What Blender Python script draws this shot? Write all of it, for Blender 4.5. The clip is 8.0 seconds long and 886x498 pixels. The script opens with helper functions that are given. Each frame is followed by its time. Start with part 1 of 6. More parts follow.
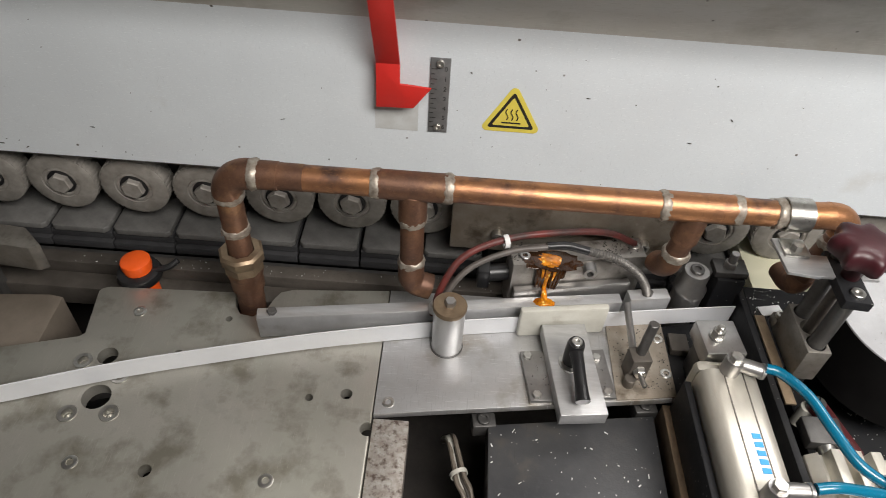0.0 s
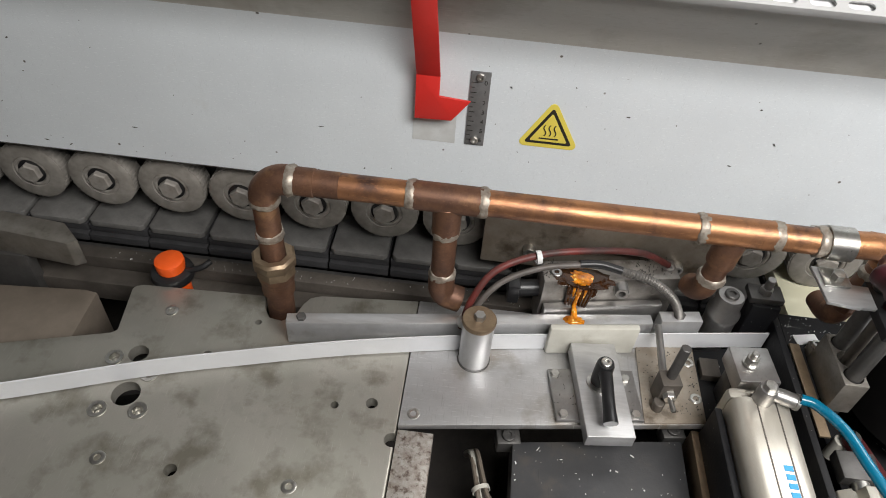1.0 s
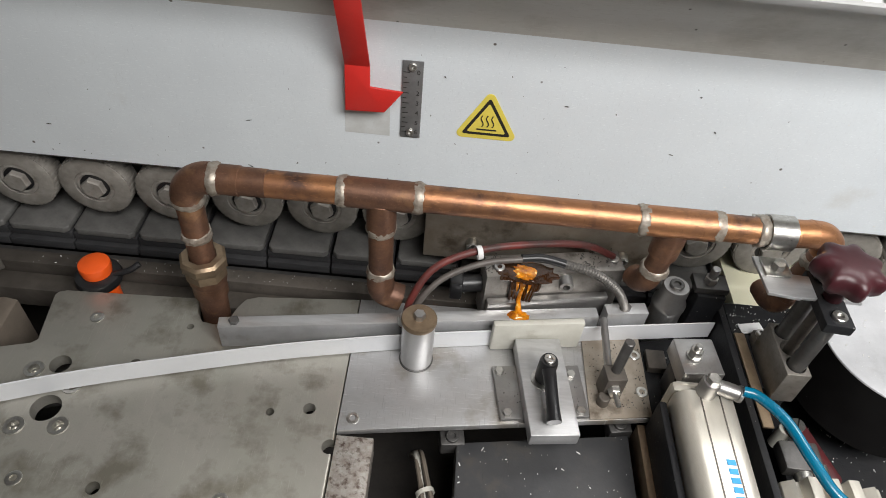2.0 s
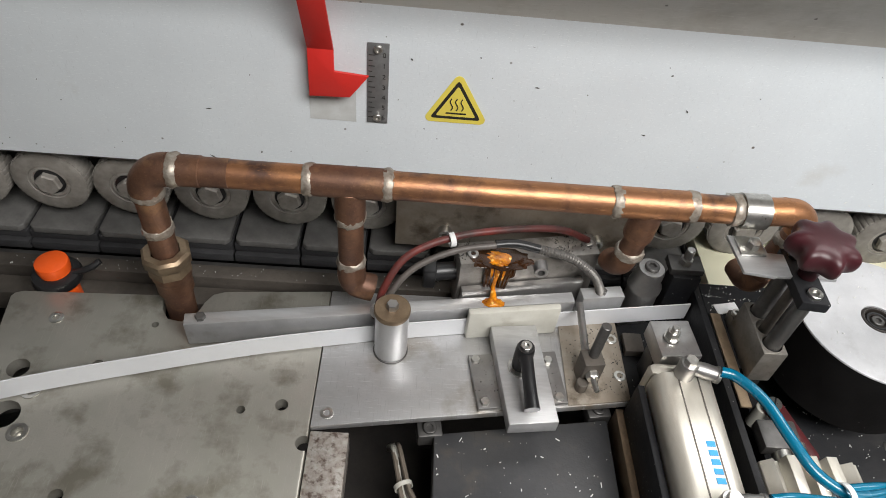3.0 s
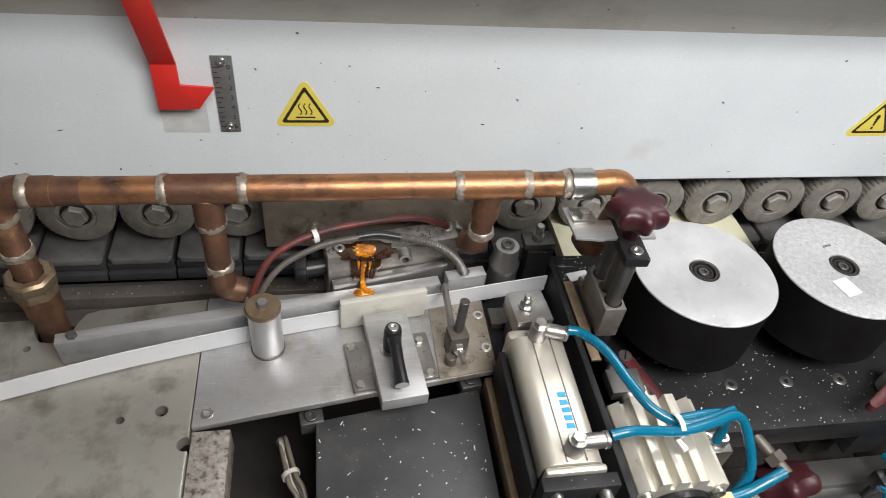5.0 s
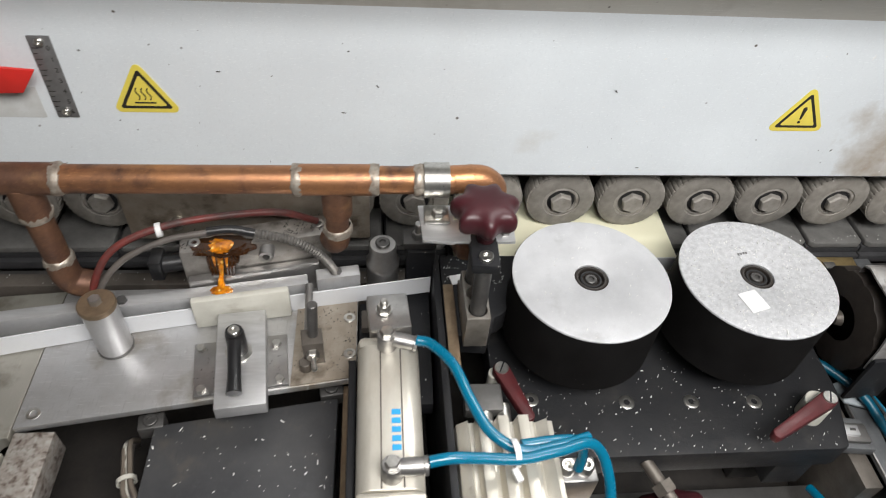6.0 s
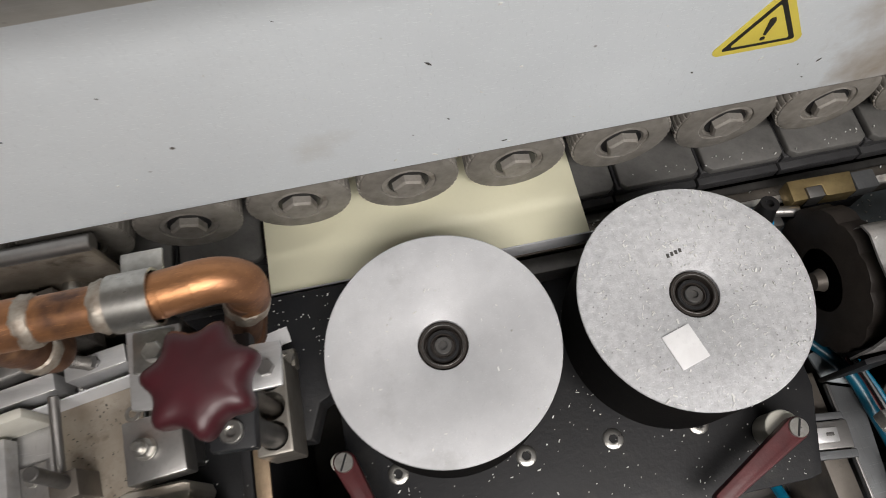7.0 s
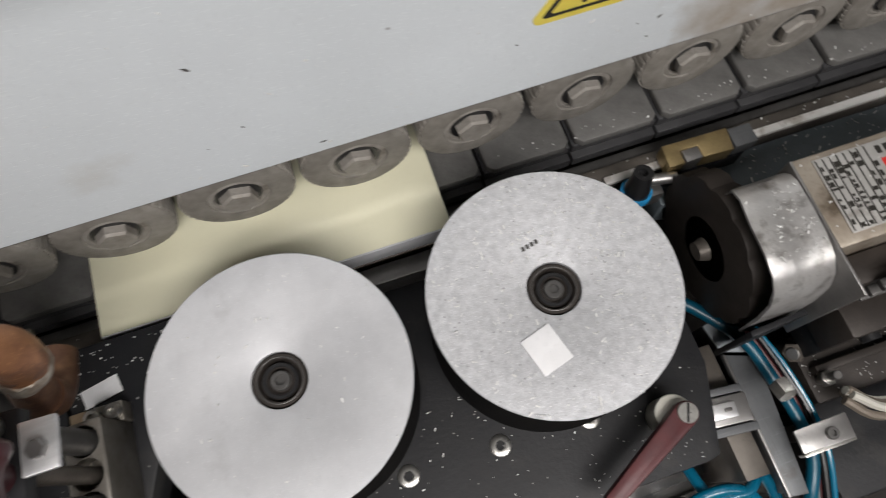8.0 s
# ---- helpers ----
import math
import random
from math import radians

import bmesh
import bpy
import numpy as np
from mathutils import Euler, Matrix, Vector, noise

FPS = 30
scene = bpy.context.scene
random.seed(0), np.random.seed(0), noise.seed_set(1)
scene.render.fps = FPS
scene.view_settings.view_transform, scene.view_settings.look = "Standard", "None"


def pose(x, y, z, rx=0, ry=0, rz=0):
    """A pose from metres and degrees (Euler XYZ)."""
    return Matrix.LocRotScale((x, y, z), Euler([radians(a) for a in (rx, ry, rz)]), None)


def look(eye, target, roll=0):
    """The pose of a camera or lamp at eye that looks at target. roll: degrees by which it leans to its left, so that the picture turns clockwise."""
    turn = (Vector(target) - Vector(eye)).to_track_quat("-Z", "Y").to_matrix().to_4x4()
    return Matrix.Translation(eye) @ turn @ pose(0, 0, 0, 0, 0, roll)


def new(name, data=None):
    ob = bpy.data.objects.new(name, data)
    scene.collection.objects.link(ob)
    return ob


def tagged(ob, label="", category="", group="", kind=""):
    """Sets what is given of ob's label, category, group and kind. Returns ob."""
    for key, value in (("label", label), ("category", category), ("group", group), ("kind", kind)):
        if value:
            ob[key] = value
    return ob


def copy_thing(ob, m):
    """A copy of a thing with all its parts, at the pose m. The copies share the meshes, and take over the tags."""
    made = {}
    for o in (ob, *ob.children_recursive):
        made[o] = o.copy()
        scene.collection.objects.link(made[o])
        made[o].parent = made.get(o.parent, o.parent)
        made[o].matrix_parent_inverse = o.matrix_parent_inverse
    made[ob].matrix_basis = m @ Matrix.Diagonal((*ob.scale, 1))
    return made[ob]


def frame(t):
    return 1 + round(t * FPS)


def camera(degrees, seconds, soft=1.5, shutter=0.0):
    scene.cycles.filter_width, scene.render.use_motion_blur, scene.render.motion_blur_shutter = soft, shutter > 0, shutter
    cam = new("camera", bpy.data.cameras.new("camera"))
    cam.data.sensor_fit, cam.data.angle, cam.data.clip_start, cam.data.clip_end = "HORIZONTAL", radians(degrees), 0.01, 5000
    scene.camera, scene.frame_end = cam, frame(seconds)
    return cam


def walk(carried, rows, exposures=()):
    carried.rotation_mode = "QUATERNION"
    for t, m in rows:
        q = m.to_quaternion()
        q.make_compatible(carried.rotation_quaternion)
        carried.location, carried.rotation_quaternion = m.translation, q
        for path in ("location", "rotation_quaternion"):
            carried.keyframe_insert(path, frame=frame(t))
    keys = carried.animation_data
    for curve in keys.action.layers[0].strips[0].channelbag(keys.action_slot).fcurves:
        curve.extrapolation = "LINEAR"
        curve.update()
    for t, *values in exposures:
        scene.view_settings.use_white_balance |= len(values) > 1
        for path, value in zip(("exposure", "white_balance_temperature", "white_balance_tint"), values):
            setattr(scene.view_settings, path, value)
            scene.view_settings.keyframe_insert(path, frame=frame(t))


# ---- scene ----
cam = camera(67.0, 8.0, soft=0.65, shutter=0.3)
PATH = [
    (0, (0.071, -0.001, 0.482), (0.071, 1.416, -0.93), 4.3),
    (0.5, (0.052, -0.001, 0.481), (0.02, 1.413, -0.933), 4.8),
    (1, (0.063, 0.002, 0.483), (-0.007, 1.43, -0.914), 4.8),
    (1.5, (0.077, 0.014, 0.48), (0.037, 1.468, -0.893), 5.8),
    (1.7, (0.084, 0.019, 0.479), (0.074, 1.444, -0.924), 6.1),
    (3, (0.089, 0.033, 0.467), (0.195, 1.419, -0.971), 7.0),
    (3.5, (0.099, 0.031, 0.464), (0.248, 1.405, -0.981), 7.5),
    (4, (0.104, 0.018, 0.467), (0.384, 1.44, -0.912), 7.5),
    (4.2, (0.109, 0.016, 0.468), (0.449, 1.423, -0.912), 8.1),
    (5.3, (0.173, -0.013, 0.489), (0.502, 1.366, -0.921), 7.5),
    (5.5, (0.232, 0.004, 0.484), (0.545, 1.326, -0.984), 5.8),
    (5.7, (0.269, 0.006, 0.474), (0.531, 1.351, -0.983), 5.0),
    (6, (0.297, 0.016, 0.475), (0.493, 1.392, -0.963), 5.5),
    (6.5, (0.398, 0.171, 0.478), (0.537, 1.264, -1.191), -1.1),
    (7, (0.467, 0.28, 0.431), (0.56, 1.035, -1.419), -4.7),
    (7.5, (0.49, 0.299, 0.412), (0.593, 1.005, -1.457), -5.0),
    (8, (0.54, 0.297, 0.398), (0.722, 0.945, -1.485), -3.1),
]
EXPOSURES = [(0, -0.02, 6750, 11), (1.5, 0.0, 6550, 10), (3.5, 0.0, 6550, 10), (6.2, 0.0, 6550, 10), (6.6, -0.22, 6650, 11), (7.0, -0.55, 6750, 12), (8.0, -0.55, 6650, 12)]
walk(cam, [(t, look(eye, target, roll)) for t, eye, target, roll in PATH], EXPOSURES)

# ---- light: workshop ceiling lamps, soft room light ----
world = bpy.data.worlds.new("world")
scene.world = world
world.use_nodes = True
world.node_tree.nodes["Background"].inputs[0].default_value = (1.0, 0.95, 0.9, 1)
world.node_tree.nodes["Background"].inputs[1].default_value = 0.05


def ceiling_lamp_light(x, y, z, sx, sy, watts, colour):
    d = bpy.data.lights.new("tube_light", "AREA")
    d.shape, d.size, d.size_y, d.energy, d.color = "RECTANGLE", sx, sy, watts, colour
    ob = new("tube_light", d)
    ob.matrix_basis = pose(x, y, z)
    return ob


LAMPS = [(1.3, 1.0, 1.75, 16), (1.7, -1.2, 1.75, 13)]
WARM = (1.0, 0.985, 0.97)
for lx, ly, lz, lw in LAMPS:
    ceiling_lamp_light(lx, ly, lz - 0.035, 1.3, 0.3, lw, WARM)
# work lamp hung over the machine
WORK = (0.55, -0.24, 1.0)
ceiling_lamp_light(WORK[0], WORK[1], WORK[2] - 0.012, 0.8, 0.36, 19.4, WARM).matrix_basis = look((WORK[0], WORK[1], WORK[2] - 0.012), (WORK[0], 0.30, 0.0))


# ---- materials ----
def mat(name, c1, c2=None, rough=0.5, metal=0.0, scale=40.0, stretch=(1, 1, 1), bump=0.15, fine=400.0, rvar=0.12,
        spots=None, spot_scale=60.0, spot_amount=0.12, stain=None, stain_scale=9.0, stain_cut=0.55, vary=0.0, coat=0.0, spec=0.5, scratch=0.0, scratch_way=(6, 160, 6), smear=None):
    """Procedural surface: two tones over coarse noise, fine grain in bump and gloss, optional specks and stains."""
    m = bpy.data.materials.new(name)
    m.use_nodes = True
    nt = m.node_tree
    N, L = nt.nodes.new, nt.links.new
    b = nt.nodes["Principled BSDF"]
    b.inputs["Metallic"].default_value = metal
    b.inputs["Coat Weight"].default_value = coat
    b.inputs["Specular IOR Level"].default_value = spec
    tc = N("ShaderNodeTexCoord")
    mp = N("ShaderNodeMapping")
    mp.inputs["Scale"].default_value = stretch
    L(tc.outputs["Object"], mp.inputs["Vector"])

    def noise_tex(s, detail=4.0, vec=None):
        n = N("ShaderNodeTexNoise")
        n.inputs["Scale"].default_value = s
        n.inputs["Detail"].default_value = detail
        n.inputs["Roughness"].default_value = 0.6
        L(vec or mp.outputs["Vector"], n.inputs["Vector"])
        return n.outputs["Fac"]

    def ramp(src, lo, hi):
        r = N("ShaderNodeMapRange")
        r.inputs["From Min"].default_value, r.inputs["From Max"].default_value = lo, hi
        L(src, r.inputs["Value"])
        return r.outputs["Result"]

    def mix(fac, a, bb):
        x = N("ShaderNodeMix")
        x.data_type = "RGBA"
        L(fac, x.inputs["Factor"])
        for sock, v in ((x.inputs["A"], a), (x.inputs["B"], bb)):
            if isinstance(v, tuple):
                sock.default_value = (*v, 1)
            else:
                L(v, sock)
        return x.outputs["Result"]

    c2 = c2 or tuple(v * 0.8 for v in c1)
    coarse = noise_tex(scale)
    grain = noise_tex(fine, 3.0)
    col = mix(ramp(coarse, 0.35, 0.68), c1, c2)
    col = mix(ramp(grain, 0.55, 0.8), col, mix(grain, tuple(v * 0.75 for v in c1), tuple(min(1, v * 1.1) for v in c2)))
    if stain:
        col = mix(ramp(noise_tex(stain_scale, 6.0, tc.outputs["Object"]), stain_cut, stain_cut + 0.16), col, stain)
    if scratch:
        ms = N("ShaderNodeMapping")
        ms.inputs["Scale"].default_value = scratch_way
        ms.inputs["Rotation"].default_value = (0.3, 0.2, 0.5)
        L(tc.outputs["Object"], ms.inputs["Vector"])
        line = ramp(noise_tex(9.0, 3.0, ms.outputs["Vector"]), 0.60, 0.68)
        sc = N("ShaderNodeMath")
        sc.operation = "MULTIPLY"
        sc.inputs[1].default_value = scratch
        L(line, sc.inputs[0])
        col = mix(sc.outputs[0], col, tuple(min(1, v * 1.45) for v in c1))
        ms2 = N("ShaderNodeMapping")
        ms2.inputs["Scale"].default_value = scratch_way[::-1] if scratch_way[0] != scratch_way[2] else (scratch_way[1], scratch_way[0], scratch_way[2])
        ms2.inputs["Rotation"].default_value = (0.1, 0.1, -0.35)
        L(tc.outputs["Object"], ms2.inputs["Vector"])
        line2 = ramp(noise_tex(7.0, 3.0, ms2.outputs["Vector"]), 0.62, 0.69)
        sc2 = N("ShaderNodeMath")
        sc2.operation = "MULTIPLY"
        sc2.inputs[1].default_value = scratch * 0.8
        L(line2, sc2.inputs[0])
        col = mix(sc2.outputs[0], col, tuple(v * 0.55 for v in c2))
    if smear:
        ds = N("ShaderNodeVectorMath")
        ds.operation = "DISTANCE"
        L(tc.outputs["Object"], ds.inputs[0])
        ds.inputs[1].default_value = smear[0]
        wob = N("ShaderNodeMath")
        wob.operation = "MULTIPLY_ADD"
        wob.inputs[1].default_value = smear[1] * 2.2
        L(noise_tex(26, 5.0, tc.outputs["Object"]), wob.inputs[0])
        L(ds.outputs["Value"], wob.inputs[2])
        col = mix(ramp(wob.outputs[0], smear[1] * 2.1, smear[1] * 1.2), col, smear[2])
    if spots:
        v = N("ShaderNodeTexVoronoi")
        v.inputs["Scale"].default_value = spot_scale
        L(tc.outputs["Object"], v.inputs["Vector"])
        near = ramp(v.outputs["Distance"], spot_amount, spot_amount * 0.6)
        pick = N("ShaderNodeSeparateColor")
        L(v.outputs["Color"], pick.inputs["Color"])
        few = ramp(pick.outputs["Red"], 0.72, 0.76)
        mul = N("ShaderNodeMath")
        mul.operation = "MULTIPLY"
        L(near, mul.inputs[0]), L(few, mul.inputs[1])
        col = mix(mul.outputs[0], col, spots)
    if vary:
        oi = N("ShaderNodeObjectInfo")
        hs = N("ShaderNodeHueSaturation")
        L(ramp(oi.outputs["Random"], 0, 1), hs.inputs["Value"])
        hs.inputs["Value"].default_value = 1
        rr = hs.inputs["Value"].links[0].from_node
        rr.inputs["To Min"].default_value, rr.inputs["To Max"].default_value = 1 - vary, 1 + vary
        L(col, hs.inputs["Color"])
        col = hs.outputs["Color"]
    L(col, b.inputs["Base Color"])
    rg = N("ShaderNodeMapRange")
    rg.inputs["To Min"].default_value, rg.inputs["To Max"].default_value = max(0.03, rough - rvar), min(1, rough + rvar)
    L(coarse, rg.inputs["Value"])
    L(rg.outputs["Result"], b.inputs["Roughness"])
    if bump:
        bp = N("ShaderNodeBump")
        bp.inputs["Strength"].default_value = bump
        bp.inputs["Distance"].default_value = 0.0006
        L(grain, bp.inputs["Height"])
        L(bp.outputs["Normal"], b.inputs["Normal"])
    return m


def plain(name, c, rough=0.5, metal=0.0):
    return mat(name, c, tuple(v * 0.88 for v in c), rough, metal, bump=0.08)


M = dict(
    panel=mat("painted_sheet", (0.66, 0.70, 0.725), (0.60, 0.635, 0.66), 0.42, 0, 6, bump=0.05, spots=(0.10, 0.09, 0.08), spot_scale=48, spot_amount=0.075,
              stain=(0.47, 0.46, 0.43), stain_scale=7.0, stain_cut=0.68, scratch=0.25, scratch_way=(30, 6, 200), smear=((0.585, -0.004, 0.03), 0.085, (0.33, 0.28, 0.225))),
    # lip paint: base darkened for the shade on the bend, plus brown stains
    shaded_grime=mat("grimy_painted_sheet", (0.47, 0.465, 0.44), (0.37, 0.355, 0.315), 0.48, 0, 7, (0.3, 1, 1), bump=0.08, spots=(0.10, 0.09, 0.08), spot_scale=60, spot_amount=0.08,
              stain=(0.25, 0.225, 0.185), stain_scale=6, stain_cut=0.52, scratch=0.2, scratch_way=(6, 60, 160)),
    vent=mat("grey_vent_sheet", (0.40, 0.40, 0.40), (0.34, 0.34, 0.335), 0.5, 0, 12, bump=0.1),
    bronze=mat("bronze_grey_block", (0.32, 0.30, 0.27), (0.20, 0.185, 0.16), 0.45, 0.7, 40, bump=0.25, stain=(0.12, 0.10, 0.08), stain_scale=40, stain_cut=0.6),
    stained=mat("oil_stained_plate", (0.42, 0.375, 0.315), (0.27, 0.225, 0.175), 0.45, 0.5, 26, bump=0.3, stain=(0.12, 0.092, 0.065), stain_scale=34, stain_cut=0.53),
    cover=mat("dusty_black_steel", (0.036, 0.037, 0.040), (0.060, 0.060, 0.061), 0.45, 0.0, 18, bump=0.4, fine=300, spots=(0.30, 0.29, 0.27), spot_scale=220, spot_amount=0.13, stain=(0.075, 0.068, 0.06), stain_scale=35, stain_cut=0.57, scratch=0.5),
    head=mat("scuffed_head_steel", (0.36, 0.34, 0.315), (0.22, 0.205, 0.19), 0.42, 0.7, 60, bump=0.3, stain=(0.06, 0.05, 0.04), stain_scale=55, stain_cut=0.57),
    plate=mat("nickel_plate", (0.46, 0.44, 0.395), (0.36, 0.355, 0.31), 0.42, 0.7, 9, (1, 1, 1), 0.15, 800, 0.14, stain=(0.23, 0.215, 0.175), stain_scale=21, stain_cut=0.50, scratch=0.16, scratch_way=(110, 8, 8)),
    plate2=mat("ground_steel_plate", (0.60, 0.60, 0.605), (0.46, 0.455, 0.45), 0.42, 0.75, 16, (1, 1.6, 1), 0.15, 600, 0.16, stain=(0.30, 0.265, 0.215), stain_scale=15, stain_cut=0.53, scratch=0.4),
    alu=mat("milled_aluminium", (0.64, 0.64, 0.645), (0.50, 0.50, 0.50), 0.4, 0.72, 25, (1, 6, 1), 0.15, 500, stain=(0.35, 0.33, 0.30), stain_scale=30, stain_cut=0.64),
    disc=mat("turned_aluminium", (0.60, 0.605, 0.62), (0.49, 0.495, 0.51), 0.6, 0.3, 26, (1, 1, 1), 0.15, 1400, 0.1, stain=(0.40, 0.40, 0.405), stain_scale=20, stain_cut=0.60, scratch=0.15, scratch_way=(60, 160, 60)),
    disc2=mat("scratched_aluminium", (0.60, 0.605, 0.62), (0.45, 0.455, 0.47), 0.6, 0.3, 200, (1, 1, 1), 0.45, 900, 0.1, scratch=0.4, scratch_way=(40, 150, 40), spots=(0.30, 0.30, 0.31), spot_scale=330, spot_amount=0.2),
    steel=mat("steel", (0.45, 0.44, 0.43), (0.32, 0.31, 0.30), 0.38, 0.9, 30, bump=0.15),
    dark_steel=mat("dark_steel", (0.16, 0.155, 0.15), (0.09, 0.088, 0.085), 0.45, 0.7, 30, bump=0.2),
    brown_steel=mat("oily_steel", (0.17, 0.15, 0.13), (0.085, 0.075, 0.065), 0.5, 0.5, 20, bump=0.25, stain=(0.22, 0.08, 0.03), stain_scale=25, stain_cut=0.68),
    rust=mat("pitted_bar", (0.42, 0.40, 0.37), (0.26, 0.22, 0.19), 0.5, 0.5, 150, bump=0.5, fine=300, stain=(0.11, 0.08, 0.065), stain_scale=190, stain_cut=0.50),
    zinc=mat("zinc_screw", (0.62, 0.61, 0.58), (0.45, 0.44, 0.41), 0.32, 0.95, 200, bump=0.1),
    copper=mat("copper_pipe", (0.51, 0.245, 0.112), (0.29, 0.142, 0.082), 0.42, 0.75, 40, (0.5, 1, 1), 0.4, 350, 0.2, stain=(0.13, 0.075, 0.058), stain_scale=30, stain_cut=0.49, scratch=0.35, scratch_way=(14, 90, 90)),
    copper_fit=mat("oxidised_copper_fitting", (0.22, 0.112, 0.066), (0.115, 0.062, 0.045), 0.5, 0.6, 50, bump=0.4, stain=(0.36, 0.20, 0.10), stain_scale=30, stain_cut=0.56, scratch=0.4, scratch_way=(60, 110, 60)),
    solder=mat("solder", (0.46, 0.42, 0.36), (0.25, 0.20, 0.16), 0.5, 0.6, 150, bump=0.6, fine=350),
    brass=mat("brass", (0.52, 0.40, 0.20), (0.36, 0.27, 0.14), 0.4, 0.85, 60, bump=0.15),
    brass_old=mat("dull_brass", (0.33, 0.25, 0.165), (0.21, 0.15, 0.10), 0.45, 0.75, 60, bump=0.25),
    tyre=mat("grey_rubber_tyre", (0.255, 0.24, 0.215), (0.175, 0.16, 0.14), 0.75, 0, 90, bump=0.5, fine=500, vary=0.1, stain=(0.17, 0.16, 0.15), stain_scale=40),
    hub=mat("roller_hub", (0.36, 0.34, 0.31), (0.25, 0.23, 0.205), 0.66, 0.3, 80, bump=0.3, stain=(0.15, 0.13, 0.105), stain_scale=90, stain_cut=0.6),
    black=mat("black_painted_steel", (0.010, 0.0105, 0.0125), (0.018, 0.018, 0.019), 0.55, 0.0, 25, bump=0.4, fine=300, spots=(0.24, 0.23, 0.22), spot_scale=200, spot_amount=0.12, spec=0.3, stain=(0.028, 0.027, 0.026), stain_scale=30, stain_cut=0.56),
    rubber=mat("black_rubber", (0.006, 0.0055, 0.0055), (0.009, 0.0085, 0.0085), 0.75, 0, 40, bump=0.3, spec=0.1, spots=(0.12, 0.115, 0.11), spot_scale=130, spot_amount=0.05),
    plastic=mat("black_plastic", (0.012, 0.012, 0.013), (0.018, 0.018, 0.019), 0.35, 0, 60, bump=0.05),
    pad=mat("track_pad_rubber", (0.165, 0.162, 0.155), (0.105, 0.103, 0.098), 0.55, 0.1, 50, bump=0.4, vary=0.12, stain=(0.12, 0.115, 0.11), stain_scale=30),
    pad_side=mat("track_pad_black", (0.045, 0.045, 0.047), (0.03, 0.03, 0.032), 0.42, 0, 40, (1, 1, 6), bump=0.4),
    board=mat("cream_laminate", (0.76, 0.74, 0.56), (0.73, 0.71, 0.53), 0.42, 0, 12, bump=0.05),
    band=mat("white_edge_band", (0.63, 0.64, 0.66), (0.58, 0.59, 0.61), 0.38, 0, 20, bump=0.03),
    nylon=mat("nylon_guide", (0.56, 0.55, 0.49), (0.48, 0.465, 0.41), 0.45, 0, 40, bump=0.15, stain=(0.34, 0.31, 0.26), stain_scale=40, stain_cut=0.62),
    maroon=mat("maroon_plastic", (0.052, 0.010, 0.014), (0.040, 0.008, 0.011), 0.42, 0, 60, bump=0.1),
    lever=mat("dark_red_lever", (0.09, 0.017, 0.019), (0.06, 0.013, 0.015), 0.45, 0, 60, bump=0.2),
    red=mat("red_paint", (0.62, 0.028, 0.022), (0.55, 0.025, 0.02), 0.4, 0, 30, bump=0.05),
    yellow=plain("yellow_label", (0.74, 0.61, 0.10), 0.4),
    ink=plain("black_ink", (0.02, 0.018, 0.014), 0.5),
    flake=plain("dark_flakes", (0.05, 0.045, 0.04), 0.6),
    tape=mat("tape_residue", (0.55, 0.565, 0.56), (0.46, 0.465, 0.45), 0.5, 0, 60, bump=0.1),
    rulerm=mat("engraved_ruler", (0.23, 0.23, 0.23), (0.17, 0.17, 0.17), 0.42, 0.5, 120, bump=0.15),
    blue=mat("blue_hose", (0.0, 0.14, 0.245), (0.0, 0.12, 0.21), 0.25, 0, 30, bump=0.03, coat=0.3),
    blue_paint=plain("blue_print", (0.02, 0.30, 0.62), 0.45),
    redhose=mat("red_sleeve", (0.16, 0.028, 0.023), (0.05, 0.024, 0.021), 0.5, 0, 50, bump=0.3),
    greyhose=mat("grey_cable", (0.12, 0.105, 0.095), (0.07, 0.062, 0.056), 0.5, 0.1, 50, bump=0.3),
    braid=mat("braided_sleeve", (0.21, 0.20, 0.185), (0.13, 0.122, 0.115), 0.5, 0.6, 200, bump=0.6),
    orange=mat("orange_cap", (0.85, 0.11, 0.012), (0.75, 0.09, 0.01), 0.4, 0, 40, bump=0.05),
    white=plain("white_plastic", (0.75, 0.75, 0.74), 0.5),
    paper=plain("white_scrap", (0.82, 0.82, 0.83), 0.6),
    cyl=mat("anodised_cylinder", (0.64, 0.61, 0.54), (0.55, 0.52, 0.45), 0.38, 0.6, 30, (3, 1, 1), 0.1, 500, stain=(0.34, 0.28, 0.2), stain_scale=30, stain_cut=0.66),
    tan=mat("tan_plate", (0.22, 0.185, 0.15), (0.165, 0.138, 0.11), 0.5, 0.25, 30, bump=0.2),
    shaving=plain("white_shavings", (0.72, 0.72, 0.70), 0.6),
    dirt=mat("dirty_tray", (0.022, 0.018, 0.015), (0.012, 0.01, 0.009), 0.75, 0, 40, bump=0.6, fine=200),
    wall=mat("workshop_wall", (0.38, 0.37, 0.35), (0.33, 0.32, 0.31), 0.8, 0, 2),
    ceil=mat("workshop_ceiling", (0.60, 0.59, 0.57), (0.55, 0.54, 0.52), 0.85, 0, 2),
    concrete=mat("concrete_floor", (0.26, 0.25, 0.24), (0.19, 0.185, 0.18), 0.7, 0, 3),
    body=mat("machine_paint", (0.30, 0.33, 0.35), (0.26, 0.29, 0.31), 0.5, 0, 8),
    flaking=mat("flaking_white_paint", (0.74, 0.73, 0.71), (0.60, 0.58, 0.55), 0.55, 0, 50, (0.5, 1, 1), bump=0.4, fine=300, stain=(0.21, 0.165, 0.12), stain_scale=45, stain_cut=0.53),
